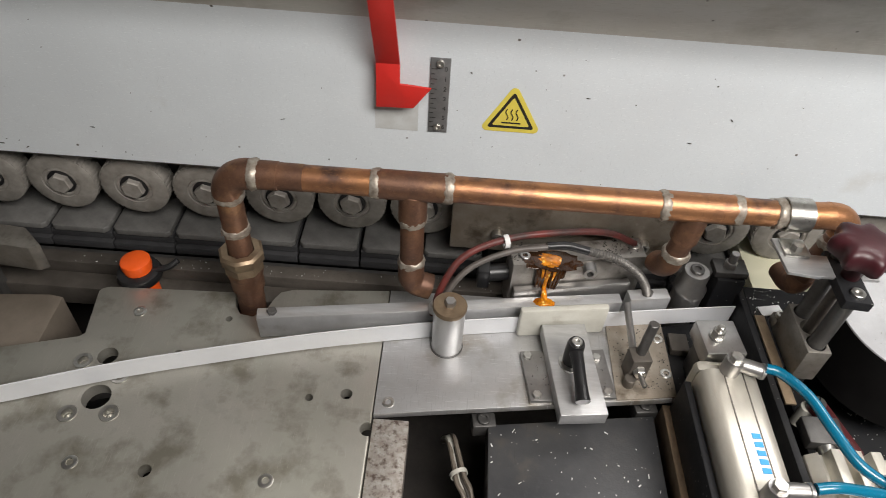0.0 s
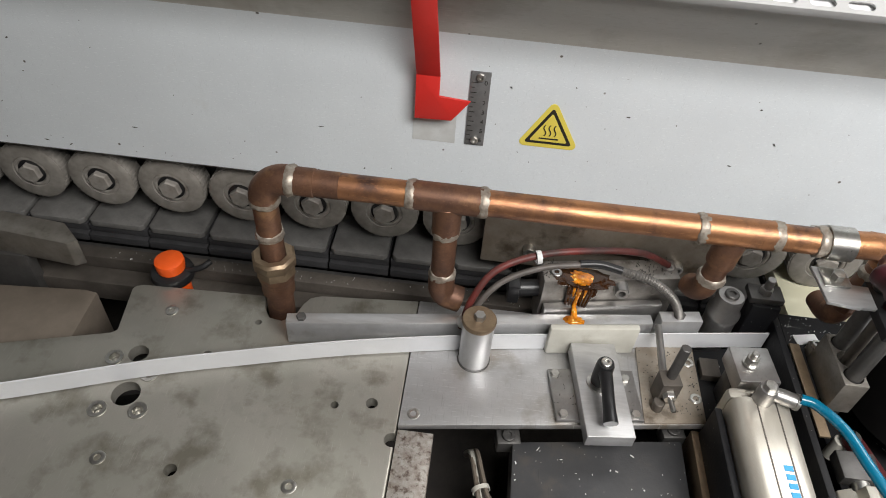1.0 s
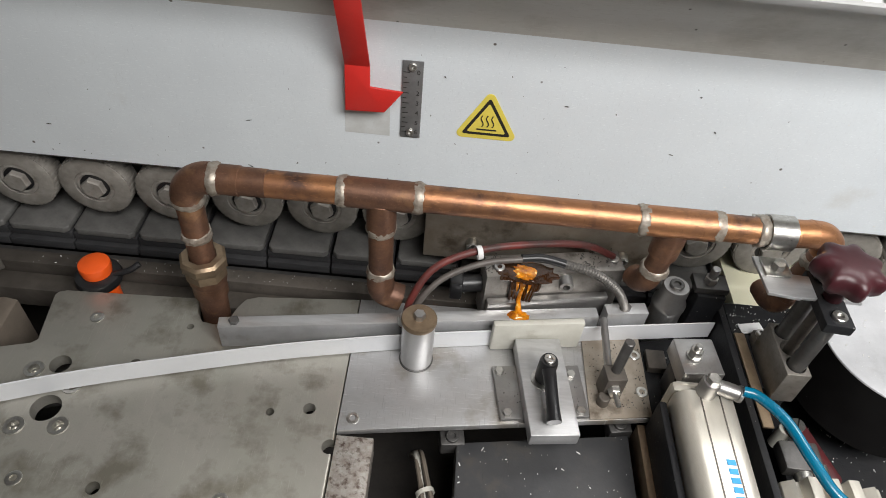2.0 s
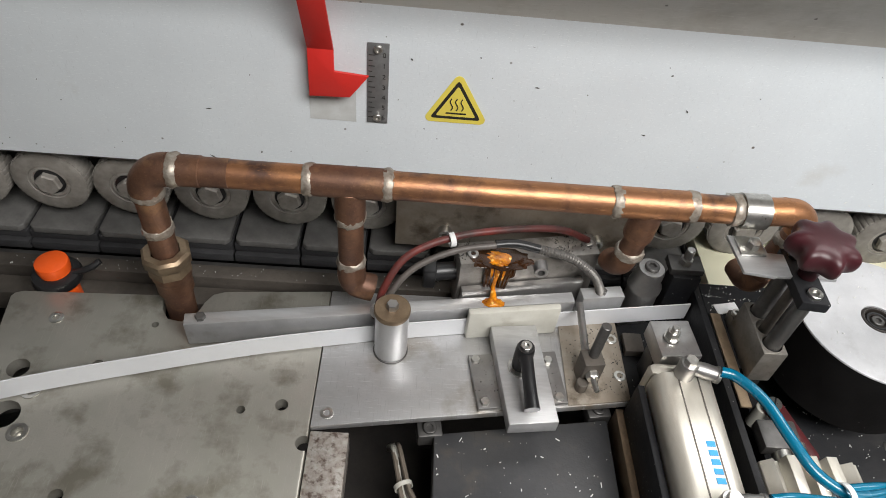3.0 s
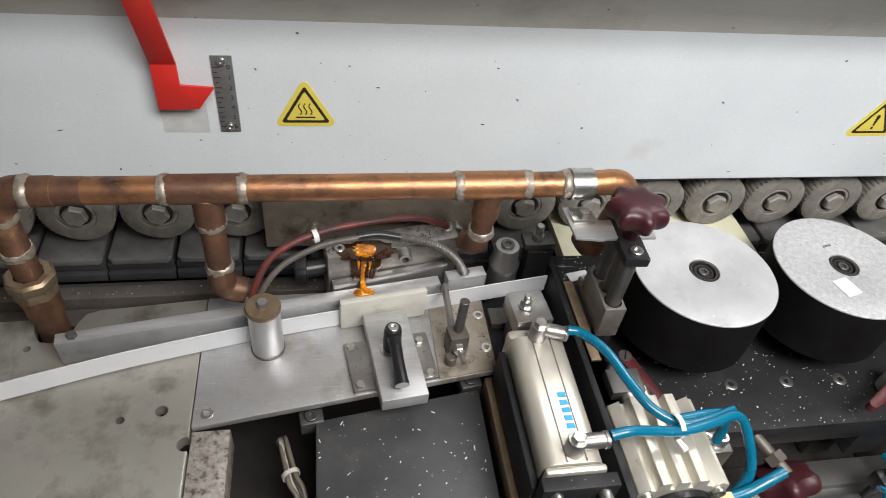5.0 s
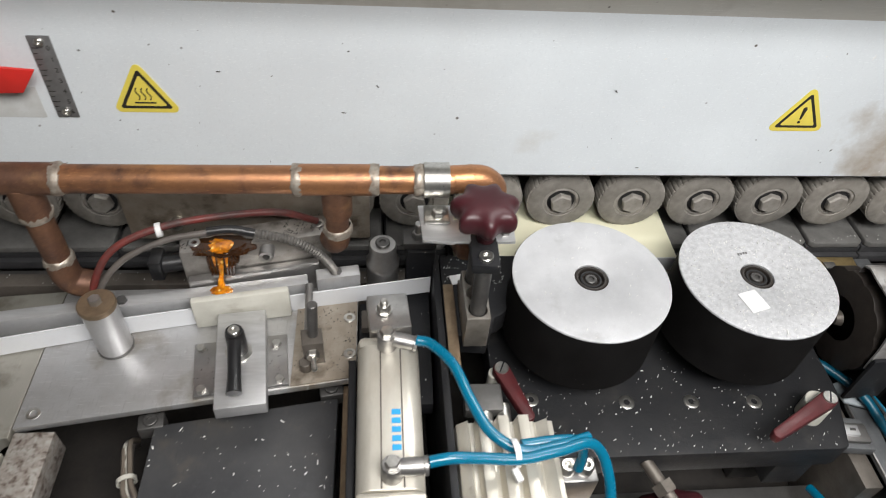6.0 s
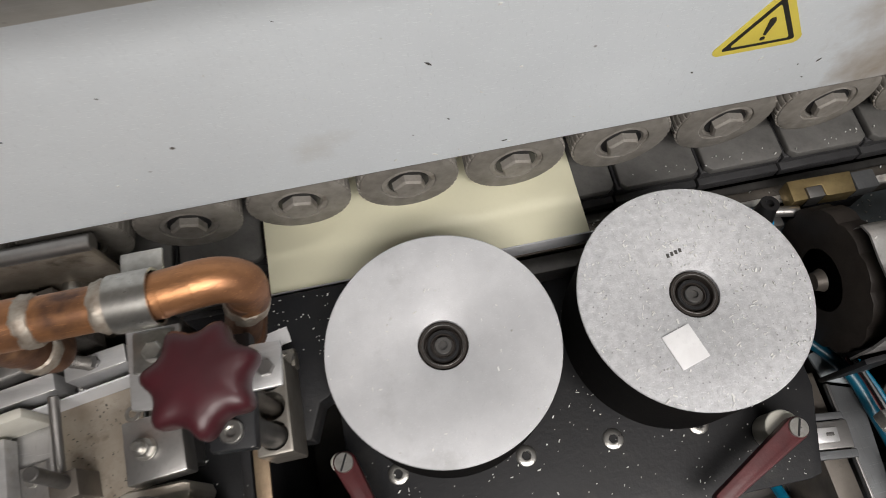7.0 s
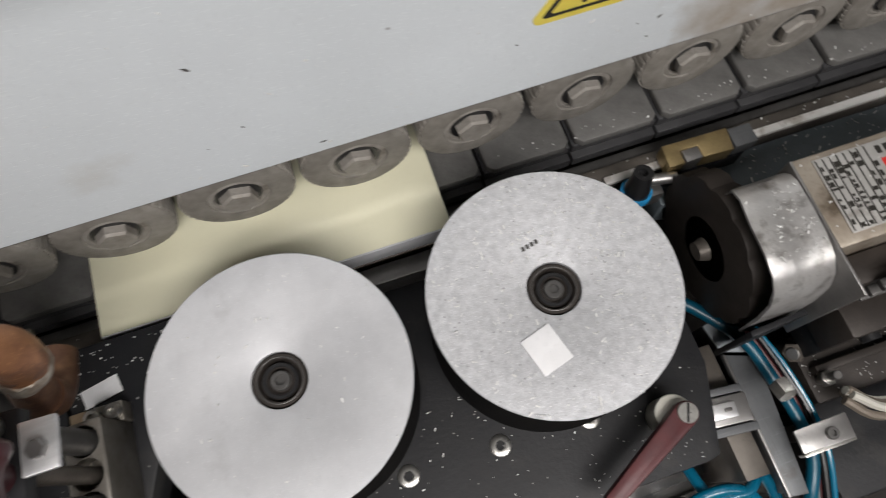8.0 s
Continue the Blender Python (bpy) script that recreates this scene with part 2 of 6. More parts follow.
    dull_channel=mat("dull_grey_channel", (0.15, 0.155, 0.16), (0.10, 0.105, 0.11), 0.5, 0.4, 30, (1, 0.3, 1), bump=0.25, stain=(0.09, 0.085, 0.08), stain_scale=40, stain_cut=0.6, scratch=0.4),
    dark_blue=mat("dark_blue_sleeve", (0.0, 0.075, 0.125), (0.0, 0.055, 0.095), 0.35, 0, 30, bump=0.05),
    guard_steel=mat("smudged_bright_steel", (0.68, 0.67, 0.655), (0.44, 0.43, 0.42), 0.34, 0.65, 40, bump=0.25, stain=(0.20, 0.185, 0.17), stain_scale=60, stain_cut=0.55),
    data_metal=mat("printed_metal_sheet", (0.50, 0.49, 0.47), (0.40, 0.39, 0.37), 0.45, 0.4, 40, bump=0.15, stain=(0.22, 0.2, 0.18), stain_scale=60, stain_cut=0.6),
    cutter=mat("burnt_cutter", (0.045, 0.037, 0.032), (0.028, 0.023, 0.02), 0.55, 0.3, 40, bump=0.3),
    blue_grey=mat("blue_grey_plate", (0.15, 0.18, 0.20), (0.10, 0.122, 0.135), 0.45, 0.1, 20, bump=0.2, stain=(0.3, 0.3, 0.28), stain_scale=40, stain_cut=0.68),
)
# pale yellow spots paint bright highlights into the amber colour
amber = mat("molten_glue", (0.84, 0.30, 0.012), (0.16, 0.035, 0.003), 0.08, 0, 130, bump=0.3, coat=0.6, spots=(0.95, 0.62, 0.16), spot_scale=260, spot_amount=0.4)
amber.node_tree.nodes["Principled BSDF"].inputs["Subsurface Weight"].default_value = 0.3
amber.node_tree.nodes["Principled BSDF"].inputs["Subsurface Radius"].default_value = (0.006, 0.003, 0.001)
M["amber"] = amber
glow = bpy.data.materials.new("lamp_diffuser")
glow.use_nodes = True
glow.node_tree.nodes["Principled BSDF"].inputs["Emission Color"].default_value = (0.95, 0.98, 1, 1)
glow.node_tree.nodes["Principled BSDF"].inputs["Emission Strength"].default_value = 6.0


# ---- mesh helpers ----
def thing(name, at, label, category, group="", kind=""):
    e = new(name)
    e.location = at
    e.empty_display_size = 0.01
    return tagged(e, label, category, group, kind)


def origin_of(ob):
    p = Vector((0, 0, 0))
    while ob is not None:
        p += ob.location
        ob = ob.parent
    return p


def finish(name, bm, material, at, smooth):
    bm.transform(Matrix.Translation(-Vector(at)))
    me = bpy.data.meshes.new(name)
    bm.to_mesh(me)
    bm.free()
    me.materials.append(material)
    if smooth:
        me.shade_smooth()
        me.set_sharp_from_angle(angle=radians(38))
    return me


def part(name, bm, material, parent, label="", smooth=True):
    ob = new(name, finish(name, bm, material, origin_of(parent), smooth))
    ob.parent = parent
    return tagged(ob, label)


def solid(name, bm, material, at, label, category="", group="", kind="", smooth=True):
    ob = new(name, finish(name, bm, material, at, smooth))
    ob.location = at
    return tagged(ob, label, category, group, kind)


def bevel(bm, w, seg=2):
    if w:
        bmesh.ops.bevel(bm, geom=[e for e in bm.edges if len(e.link_faces) == 2 and e.calc_face_angle(0) > 0.6], offset=w, segments=seg,
                        affect="EDGES", profile=0.5, clamp_overlap=True)
    return bm


def box(x0, x1, y0, y1, z0, z1, w=0.001, rz=0.0, bm=None):
    b = bmesh.new()
    bmesh.ops.create_cube(b, size=1)
    b.transform(Matrix.Diagonal((x1 - x0, y1 - y0, z1 - z0, 1)))
    bevel(b, w)
    b.transform(Matrix.Translation(((x0 + x1) / 2, (y0 + y1) / 2, (z0 + z1) / 2)) @ Matrix.Rotation(radians(rz), 4, "Z"))
    return join(bm, b)


def join(bm, b):
    if bm is None:
        return b
    me = bpy.data.meshes.new("tmp")
    b.to_mesh(me)
    bm.from_mesh(me)
    b.free()
    bpy.data.meshes.remove(me)
    return bm


def prism(points, z0, z1, w=0.0, bm=None):
    b = bmesh.new()
    f = b.faces.new([b.verts.new((x, y, z0)) for x, y in points])
    r = bmesh.ops.extrude_face_region(b, geom=[f])
    bmesh.ops.translate(b, verts=[v for v in r["geom"] if isinstance(v, bmesh.types.BMVert)], vec=(0, 0, z1 - z0))
    bmesh.ops.recalc_face_normals(b, faces=b.faces)
    bevel(b, w)
    return join(bm, b)


def axis_matrix(p0, p1):
    d = Vector(p1) - Vector(p0)
    return Matrix.Translation(p0) @ d.to_track_quat("Z", "Y").to_matrix().to_4x4()


def lathe(profile, p0=(0, 0, 0), p1=(0, 0, 1), seg=32, bm=None):
    """Turn (radius, height) pairs round the axis from p0 towards p1."""
    b = bmesh.new()
    rings = []
    for r, h in profile:
        if r < 1e-6:
            rings.append([b.verts.new((0, 0, h))] * seg)
        else:
            rings.append([b.verts.new((r * math.cos(a), r * math.sin(a), h)) for a in (2 * math.pi * k / seg for k in range(seg))])
    for r0, r1 in zip(rings, rings[1:]):
        for k in range(seg):
            vs = []
            for v in (r0[k], r0[(k + 1) % seg], r1[(k + 1) % seg], r1[k]):
                if v not in vs:
                    vs.append(v)
            if len(vs) > 2:
                b.faces.new(vs)
    bmesh.ops.recalc_face_normals(b, faces=b.faces)
    b.transform(axis_matrix(p0, p1))
    return join(bm, b)


def rod(p0, p1, r, seg=20, c=0.0006, bm=None):
    h = (Vector(p1) - Vector(p0)).length
    return lathe([(0, 0), (r - c, 0), (r, c), (r, h - c), (r - c, h), (0, h)], p0, p1, seg, bm)


def smooth_path(points, n=8):
    p = [Vector(q) for q in points]
    p = [p[0] * 2 - p[1]] + p + [p[-1] * 2 - p[-2]]
    out = []
    for i in range(1, len(p) - 2):
        a, b, c, d = p[i - 1:i + 3]
        for k in range(n):
            t = k / n
            out.append(0.5 * (2 * b + (c - a) * t + (2 * a - 5 * b + 4 * c - d) * t * t + (3 * b - a - 3 * c + d) * t ** 3))
    return out + [p[-2]]


def sweep(points, r, seg=14, bm=None, ridge=0.0):
    b = bmesh.new()
    pts = [Vector(q) for q in points]
    up, rings = None, []
    for i, q in enumerate(pts):
        d = (pts[min(i + 1, len(pts) - 1)] - pts[max(i - 1, 0)]).normalized()
        up = (up - d * up.dot(d)).normalized() if up else d.orthogonal().normalized()
        side = d.cross(up)
        rr = (r(i / (len(pts) - 1)) if callable(r) else r) * (1 + ridge * (i % 2))
        rings.append([b.verts.new(q + rr * (up * math.cos(a) + side * math.sin(a))) for a in (2 * math.pi * k / seg for k in range(seg))])
    for r0, r1 in zip(rings, rings[1:]):
        for k in range(seg):
            b.faces.new((r0[k], r0[(k + 1) % seg], r1[(k + 1) % seg], r1[k]))
    b.faces.new(rings[0]), b.faces.new(rings[-1])
    bmesh.ops.recalc_face_normals(b, faces=b.faces)
    return join(bm, b)


def hexhead(p0, p1, af, h, bm=None):
    """A hexagon head of width af across flats and height h, from p0 along the way to p1."""
    r = af / math.sqrt(3)
    return lathe([(0, 0), (r, 0), (r, h * 0.85), (r * 0.88, h), (0, h)], p0, p1, 6, bm)


def socket_screw(p0, p1, r, h, bm=None):
    s = r * 0.5
    return lathe([(0, 0), (r, 0), (r, h * 0.85), (r * 0.9, h), (s, h), (s, h * 0.4), (0, h * 0.4)], p0, p1, 24, bm)


def carve(ob, cutters):
    """Cut the solids of one bmesh out of a mesh object, for good."""
    me = bpy.data.meshes.new("cut")
    cutters.to_mesh(me)
    cutters.free()
    co = new("cut", me)
    co.matrix_world = Matrix.Identity(4)
    md = ob.modifiers.new("cut", "BOOLEAN")
    md.operation, md.solver, md.object = "DIFFERENCE", "EXACT", co
    bpy.context.view_layer.update()
    done = bpy.data.meshes.new_from_object(ob.evaluated_get(bpy.context.evaluated_depsgraph_get()))
    ob.modifiers.clear()
    done.name = ob.name
    ob.data = done
    bpy.data.objects.remove(co)
    bpy.data.meshes.remove(me)
    done.shade_smooth()
    done.set_sharp_from_angle(angle=radians(38))


def writing(name, body, size, m, material, parent, label=""):
    cu = bpy.data.curves.new(name, "FONT")
    cu.body, cu.size, cu.extrude, cu.align_x, cu.align_y = body, size, 0.0001, "CENTER", "CENTER"
    tmp = new(name, cu)
    bpy.context.view_layer.update()
    me = bpy.data.meshes.new_from_object(tmp.evaluated_get(bpy.context.evaluated_depsgraph_get()))
    bpy.data.objects.remove(tmp)
    me.transform(Matrix.Translation(-origin_of(parent)) @ m)
    me.materials.clear()
    me.materials.append(material)
    ob = new(name, me)
    ob.parent = parent
    return tagged(ob, label)


# ---- room ----
FLOOR = -0.92
solid("floor", box(-4, 4.5, -3.2, 3.2, FLOOR - 0.1, FLOOR, 0), M["concrete"], (0, 0, FLOOR), "grey worn concrete workshop floor", "floor", kind="structure")
solid("ceiling", box(-4, 4.5, -3.2, 3.2, 1.9, 2.0, 0), M["ceil"], (0, 0, 1.9), "off-white workshop ceiling", "ceiling", kind="structure")
for nm, b in (("wall_north", (-4, 4.5, 3.2, 3.3)), ("wall_south", (-4, 4.5, -3.3, -3.2)), ("wall_west", (-4.1, -4, -3.2, 3.2)), ("wall_east", (4.5, 4.6, -3.2, 3.2))):
    solid(nm, box(b[0], b[1], b[2], b[3], FLOOR, 1.9, 0), M["wall"], (b[0], b[2], FLOOR), "plain grey workshop wall", "wall", kind="structure")


def ceiling_lamp(x, y, z):
    g = thing("ceiling_lamp", (x, y, z), "long white ceiling batten lamp, switched on", "lamp", "ceiling lamps")
    part("housing", box(x - 0.7, x + 0.7, y - 0.14, y + 0.14, z, z + 0.15, 0.004), M["white"], g)
    part("diffuser", box(x - 0.66, x + 0.66, y - 0.115, y + 0.115, z - 0.025, z - 0.001, 0.004), glow, g, "glowing diffuser")
    return g


for lx, ly, lz, lw in LAMPS:
    ceiling_lamp(lx, ly, lz)


def work_lamp():
    x, y, z = WORK
    g = thing("work_lamp", WORK, "slim white work lamp hung over the machine, switched on", "lamp")
    turn = look(WORK, (x, 0.30, 0.0))
    b = box(-0.43, 0.43, -0.2, 0.2, 0.004, 0.05, 0.004)
    b.transform(turn)
    part("housing", b, M["white"], g)
    for dx in (-0.36, 0.36):
        part("hanger", rod((x + dx, y, z + 0.03), (x + dx, y, 1.9), 0.003, 10), M["steel"], g)
    return g


work_lamp()

# ---- machine frame: trays and back ----
solid("machine_bed", box(-1.3, 1.7, 0.06, 0.9, FLOOR, -0.17, 0.004), M["dirt"], (0.2, 0.45, FLOOR), "dark dirty machine bed below the units", "machine", kind="structure")
solid("front_skirt", box(-1.3, 1.7, 0.04, 0.058, FLOOR, -0.03, 0.003), M["body"], (0.2, 0.05, FLOOR), "grey painted front skirt of the machine", "machine panel", kind="structure")
solid("inner_back", box(-1.3, 1.7, 0.55, 0.575, -0.168, 0.30, 0.002), M["dark_steel"], (0.2, 0.55, -0.168), "dark steel beam behind the pressure rollers", "beam", kind="structure")


# ---- hood panel above the rollers ----
def hood_panel():
    g = thing("hood_panel", (0.2, 0.476, 0.092), "light grey painted hood panel with chips and smears", "machine panel", kind="structure")
    prof = [(0.472, 0.0945)]
    y, z = 0.472, 0.220
    prof.append((y, z))
    for k in range(1, 18):
        a = radians(39.5) * min(1, k / 10)
        y -= math.sin(a) * 0.00662
        z += math.cos(a) * 0.00662
        prof.append((y, z))

    def skin(edge):
        ring = edge + [(p[0] + 0.003, p[1]) for p in edge][::-1]
        b = bmesh.new()
        xs = [-1.25 + k * 0.25 for k in range(12)]
        rows = [[b.verts.new((x, p[0], p[1])) for p in ring] for x in xs]
        n = len(ring)
        for r0, r1 in zip(rows, rows[1:]):
            for k in range(n):
                b.faces.new((r0[k], r0[(k + 1) % n], r1[(k + 1) % n], r1[k]))
        b.faces.new(rows[0]), b.faces.new(rows[-1])
        bmesh.ops.recalc_face_normals(b, faces=b.faces)
        return b

    part("sheet", skin(prof[:7]), M["panel"], g)
    # the lip's colour holds the shade of its outward bend
    part("flared_lip", skin(prof[6:]), M["shaded_grime"], g, "grimy outward-bent upper lip, its paint darkened for shade")
    part("hem", box(-1.25, 1.5, 0.4725, 0.485, 0.0925, 0.0955, 0.0008), M["dark_steel"], g, "dark folded lower edge")
    return g, prof[-1]


hood, hood_tip = hood_panel()


def vent_cover():
    """Perforated cover above the hood, three rows of long slots, sloping back."""
    y0, z0 = hood_tip[0] - 0.002, hood_tip[1] + 0.001
    g = thing("vent_cover", (0.2, y0, z0), "light grey perforated sheet cover with long slots", "vent cover", kind="structure")
    tilt = pose(0, y0, z0, 26)
    b = bmesh.new()
    rows, pitch, w, h, dy = 7, 0.0235, 0.0165, 0.0060, 0.0108
    n = 76
    x0 = -0.75

    def slot_outline(cx, cy):
        pts = []
        for s in (0, 1):
            for k in range(7):
                a = math.pi * k / 6 - math.pi / 2 + math.pi * s
                sx = (w / 2 - h / 2) * (1 if s == 0 else -1)
                pts.append((cx + sx + h / 2 * math.cos(a), cy + h / 2 * math.sin(a)))
        return pts

    # each cell of the grid is a plate with a slot in it: outer loop and slot loop are bridged
    for r in range(rows):
        for i in range(n):
            cx = x0 + (i + 0.5 * (r % 2)) * pitch
            cy = 0.0054 + r * dy
            inner = slot_outline(cx, cy)
            outer = []
            for px, py in inner:
                ux, uy = (px - cx) / (pitch / 2), (py - cy) / (dy / 2)
                m = max(abs(ux), abs(uy))
                outer.append((cx + (px - cx) / m, cy + (py - cy) / m))
            for zz, flip in ((0.0, 1), (-0.0012, -1)):
                iv = [b.verts.new((px, py, zz)) for px, py in inner]
                ov = [b.verts.new((px, py, zz)) for px, py in outer]
                k2 = len(iv)
                for k in range(k2):
                    q = (iv[k], ov[k], ov[(k + 1) % k2], iv[(k + 1) % k2])
                    b.faces.new(q if flip > 0 else q[::-1])
                if flip > 0:
                    top = iv
                else:
                    for k in range(k2):
                        b.faces.new((top[k], top[(k + 1) % k2], iv[(k + 1) % k2], iv[k]))
                corners = [(cx - pitch / 2, cy - dy / 2), (cx + pitch / 2, cy - dy / 2), (cx + pitch / 2, cy + dy / 2), (cx - pitch / 2, cy + dy / 2)]
                for qx, qy in corners:
                    near = sorted(range(k2), key=lambda k: (outer[k][0] - qx) ** 2 + (outer[k][1] - qy) ** 2)[:2]
                    f = [ov[near[0]], ov[near[1]], b.verts.new((qx, qy, zz))]
                    try:
                        b.faces.new(f)
                    except ValueError:
                        pass
    b.transform(tilt)
    part("perforated_sheet", b, M["vent"], g, smooth=False)
    c = box(-1.25, 1.5, 0.0, 0.12, -0.0060, -0.0035, 0)
    c.transform(tilt)
    part("backing", c, M["paper"], g, "white lining behind the slots")
    d = box(-1.25, 1.5, -0.0012, 0.0002, -0.006, 0.0004, 0.0002)
    d.transform(tilt)
    part("edge", d, M["vent"], g)
    return g


vent_cover()


# ---- feed track: pads, rails ----
def feed_track():
    g = thing("feed_track", (0.2, 0.48, -0.06), "grey rubber-topped track pads of the feed chain", "conveyor", kind="structure")
    pitch = 0.0635
    mb = prism([(-0.0293, 0.004), (-0.025, 0.0), (0.025, 0.0), (0.0293, 0.004), (0.0293, 0.055), (-0.0293, 0.055)], -0.007, 0.0, 0.0012)
    top = finish("pad", mb, M["pad"], (0, 0, 0), True)
    sb = prism([(-0.0308, 0.002), (0.0308, 0.002), (0.0308, 0.054), (-0.0308, 0.054)], -0.016, -0.0072, 0.0008)
    sb = prism([(-0.0308, -0.003), (0.0308, -0.003), (0.0308, 0.054), (-0.0308, 0.054)], -0.026, -0.0165, 0.0008, sb)
    side = finish("pad_base", sb, M["pad_side"], (0, 0, 0), True)
    for i in range(-10, 22):
        o = Vector((0.018 + i * pitch, 0.4755, 0.0)) - Vector(g.location)
        p = new("pad", top)
        p.parent, p.location = g, o
        s = new("pad_base", side)
        s.parent, s.location = p, (0, 0, 0)
    return g


feed_track()
solid("guide_rail", box(-1.2, 1.6, 0.447, 0.463, -0.05, -0.022, 0.0015), M["brown_steel"], (0.2, 0.455, -0.05), "oily steel guide rail along the track", "rail", kind="structure")
solid("inner_rail", box(-1.2, 1.6, 0.4632, 0.4715, -0.05, -0.027, 0.001), M["dark_steel"], (0.2, 0.467, -0.05), "dark steel inner rail below the pads", "rail", kind="structure")
solid("rail_ledge", box(-1.2, 0.66, 0.424, 0.4455, -0.06, -0.034, 0.002), M["brown_steel"], (0.2, 0.43, -0.06), "dirty stepped steel ledge in front of the rail", "ledge", kind="structure")
solid("under_tray", box(-1.2, 0.345, 0.07, 0.42, -0.168, -0.13, 0.002), M["dirt"], (0, 0.25, -0.168), "dark greasy tray under the table plates", "tray", kind="structure")


# ---- pressure rollers ----
def pressure_roller(x):
    y, z, R = 0.488, 0.05, 0.0325
    g = thing("pressure_roller", (x, y, z), "grey rubber-tyred pressure roller with hexagon bolt", "roller", "row of pressure rollers")
    f, a = (x, y - 0.004, z), (x, y + 0.03, z)
    b = bmesh.new()
    n = 40
    prof = [(0.0172, 0.0015), (0.0180, 0.0), (R - 0.0045, 0.0), (R - 0.001, 0.0016), (R, 0.0045), (R, 0.021), (R - 0.002, 0.024), (0.012, 0.024)]
    part("tyre", lathe(prof, f, a, 48), M["tyre"], g)
    # tread lugs round the rim
    t = bmesh.new()
    for k in range(n):
        an = 2 * math.pi * k / n
        q = box(-0.0019, 0.0019, 0.0022, 0.021, R - 0.004, R + 0.0005, 0.0004)
        q.transform(Matrix.Translation(f) @ Matrix.Rotation(an, 4, "Y"))
        t = join(t, q)
    part("tread", t, M["tyre"], g)
    rim = part("rim", lathe([(0.0095, 0.0022), (0.0136, 0.0022), (0.0142, 0.0008), (0.0150, 0.0004), (0.0174, 0.001), (0.0174, 0.012)], f, a, 40), M["hub"], g, "steel bearing rim")
    part("washer", lathe([(0, 0.0014), (0.0132, 0.0014), (0.0134, 0.0025), (0, 0.0025)], f, a, 28), M["plastic"], rim)
    h = hexhead((x, y + 0.001, z), (x, y - 0.02, z), 0.0190, 0.0095)
    h.transform(Matrix.Translation((x, y, z)) @ Matrix.Rotation(x * 37.0, 4, "Y") @ Matrix.Translation((-x, -y, -z)))
    part("bolt", h, M["hub"], g)
    part("arm", box(x - 0.012, x + 0.012, y + 0.022, y + 0.05, z - 0.012, z + 0.06, 0.002), M["dark_steel"], g, "dark suspension arm")
    return g


PITCH = 0.0706
first = pressure_roller(0.05 - 7 * PITCH)
for i in range(-2, 18):
    copy_thing(first, pose(0.05 + (i - 4) * PITCH, 0.488, 0.05))


# ---- workpiece on the track ----
def workpiece():
    g = thing("board", (0.479, 0.44, 0.001), "cream laminated chipboard strip lying on the track pads", "board")
    part("core", box(0.371, 0.587, 0.441, 0.53, 0.0008, 0.0172, 0.0005), M["board"], g)
    part("edge_strip", box(0.3712, 0.5868, 0.4398, 0.4409, 0.001, 0.0174, 0.0002), M["band"], g, "white edge strip")
    line = smooth_path([(0.5872, 0.4403, 0), (0.605, 0.4398, 0), (0.622, 0.4412, 0), (0.638, 0.4445, 0)], 6)
    b = bmesh.new()
    rows = [[b.verts.new(p + Vector((0, dy, z))) for dy, z in ((-0.0005, 0.001), (-0.0005, 0.0178), (0.0005, 0.0178), (0.0005, 0.001))] for p in line]
    for r0, r1 in zip(rows, rows[1:]):
        for k in range(4):
            b.faces.new((r0[k], r0[(k + 1) % 4], r1[(k + 1) % 4], r1[k]))
    b.faces.new(rows[0]), b.faces.new(rows[-1])
    bmesh.ops.recalc_face_normals(b, faces=b.faces)
    part("loose_strip_end", b, M["band"], g, "white edge strip standing out past the board")
    return g


workpiece()


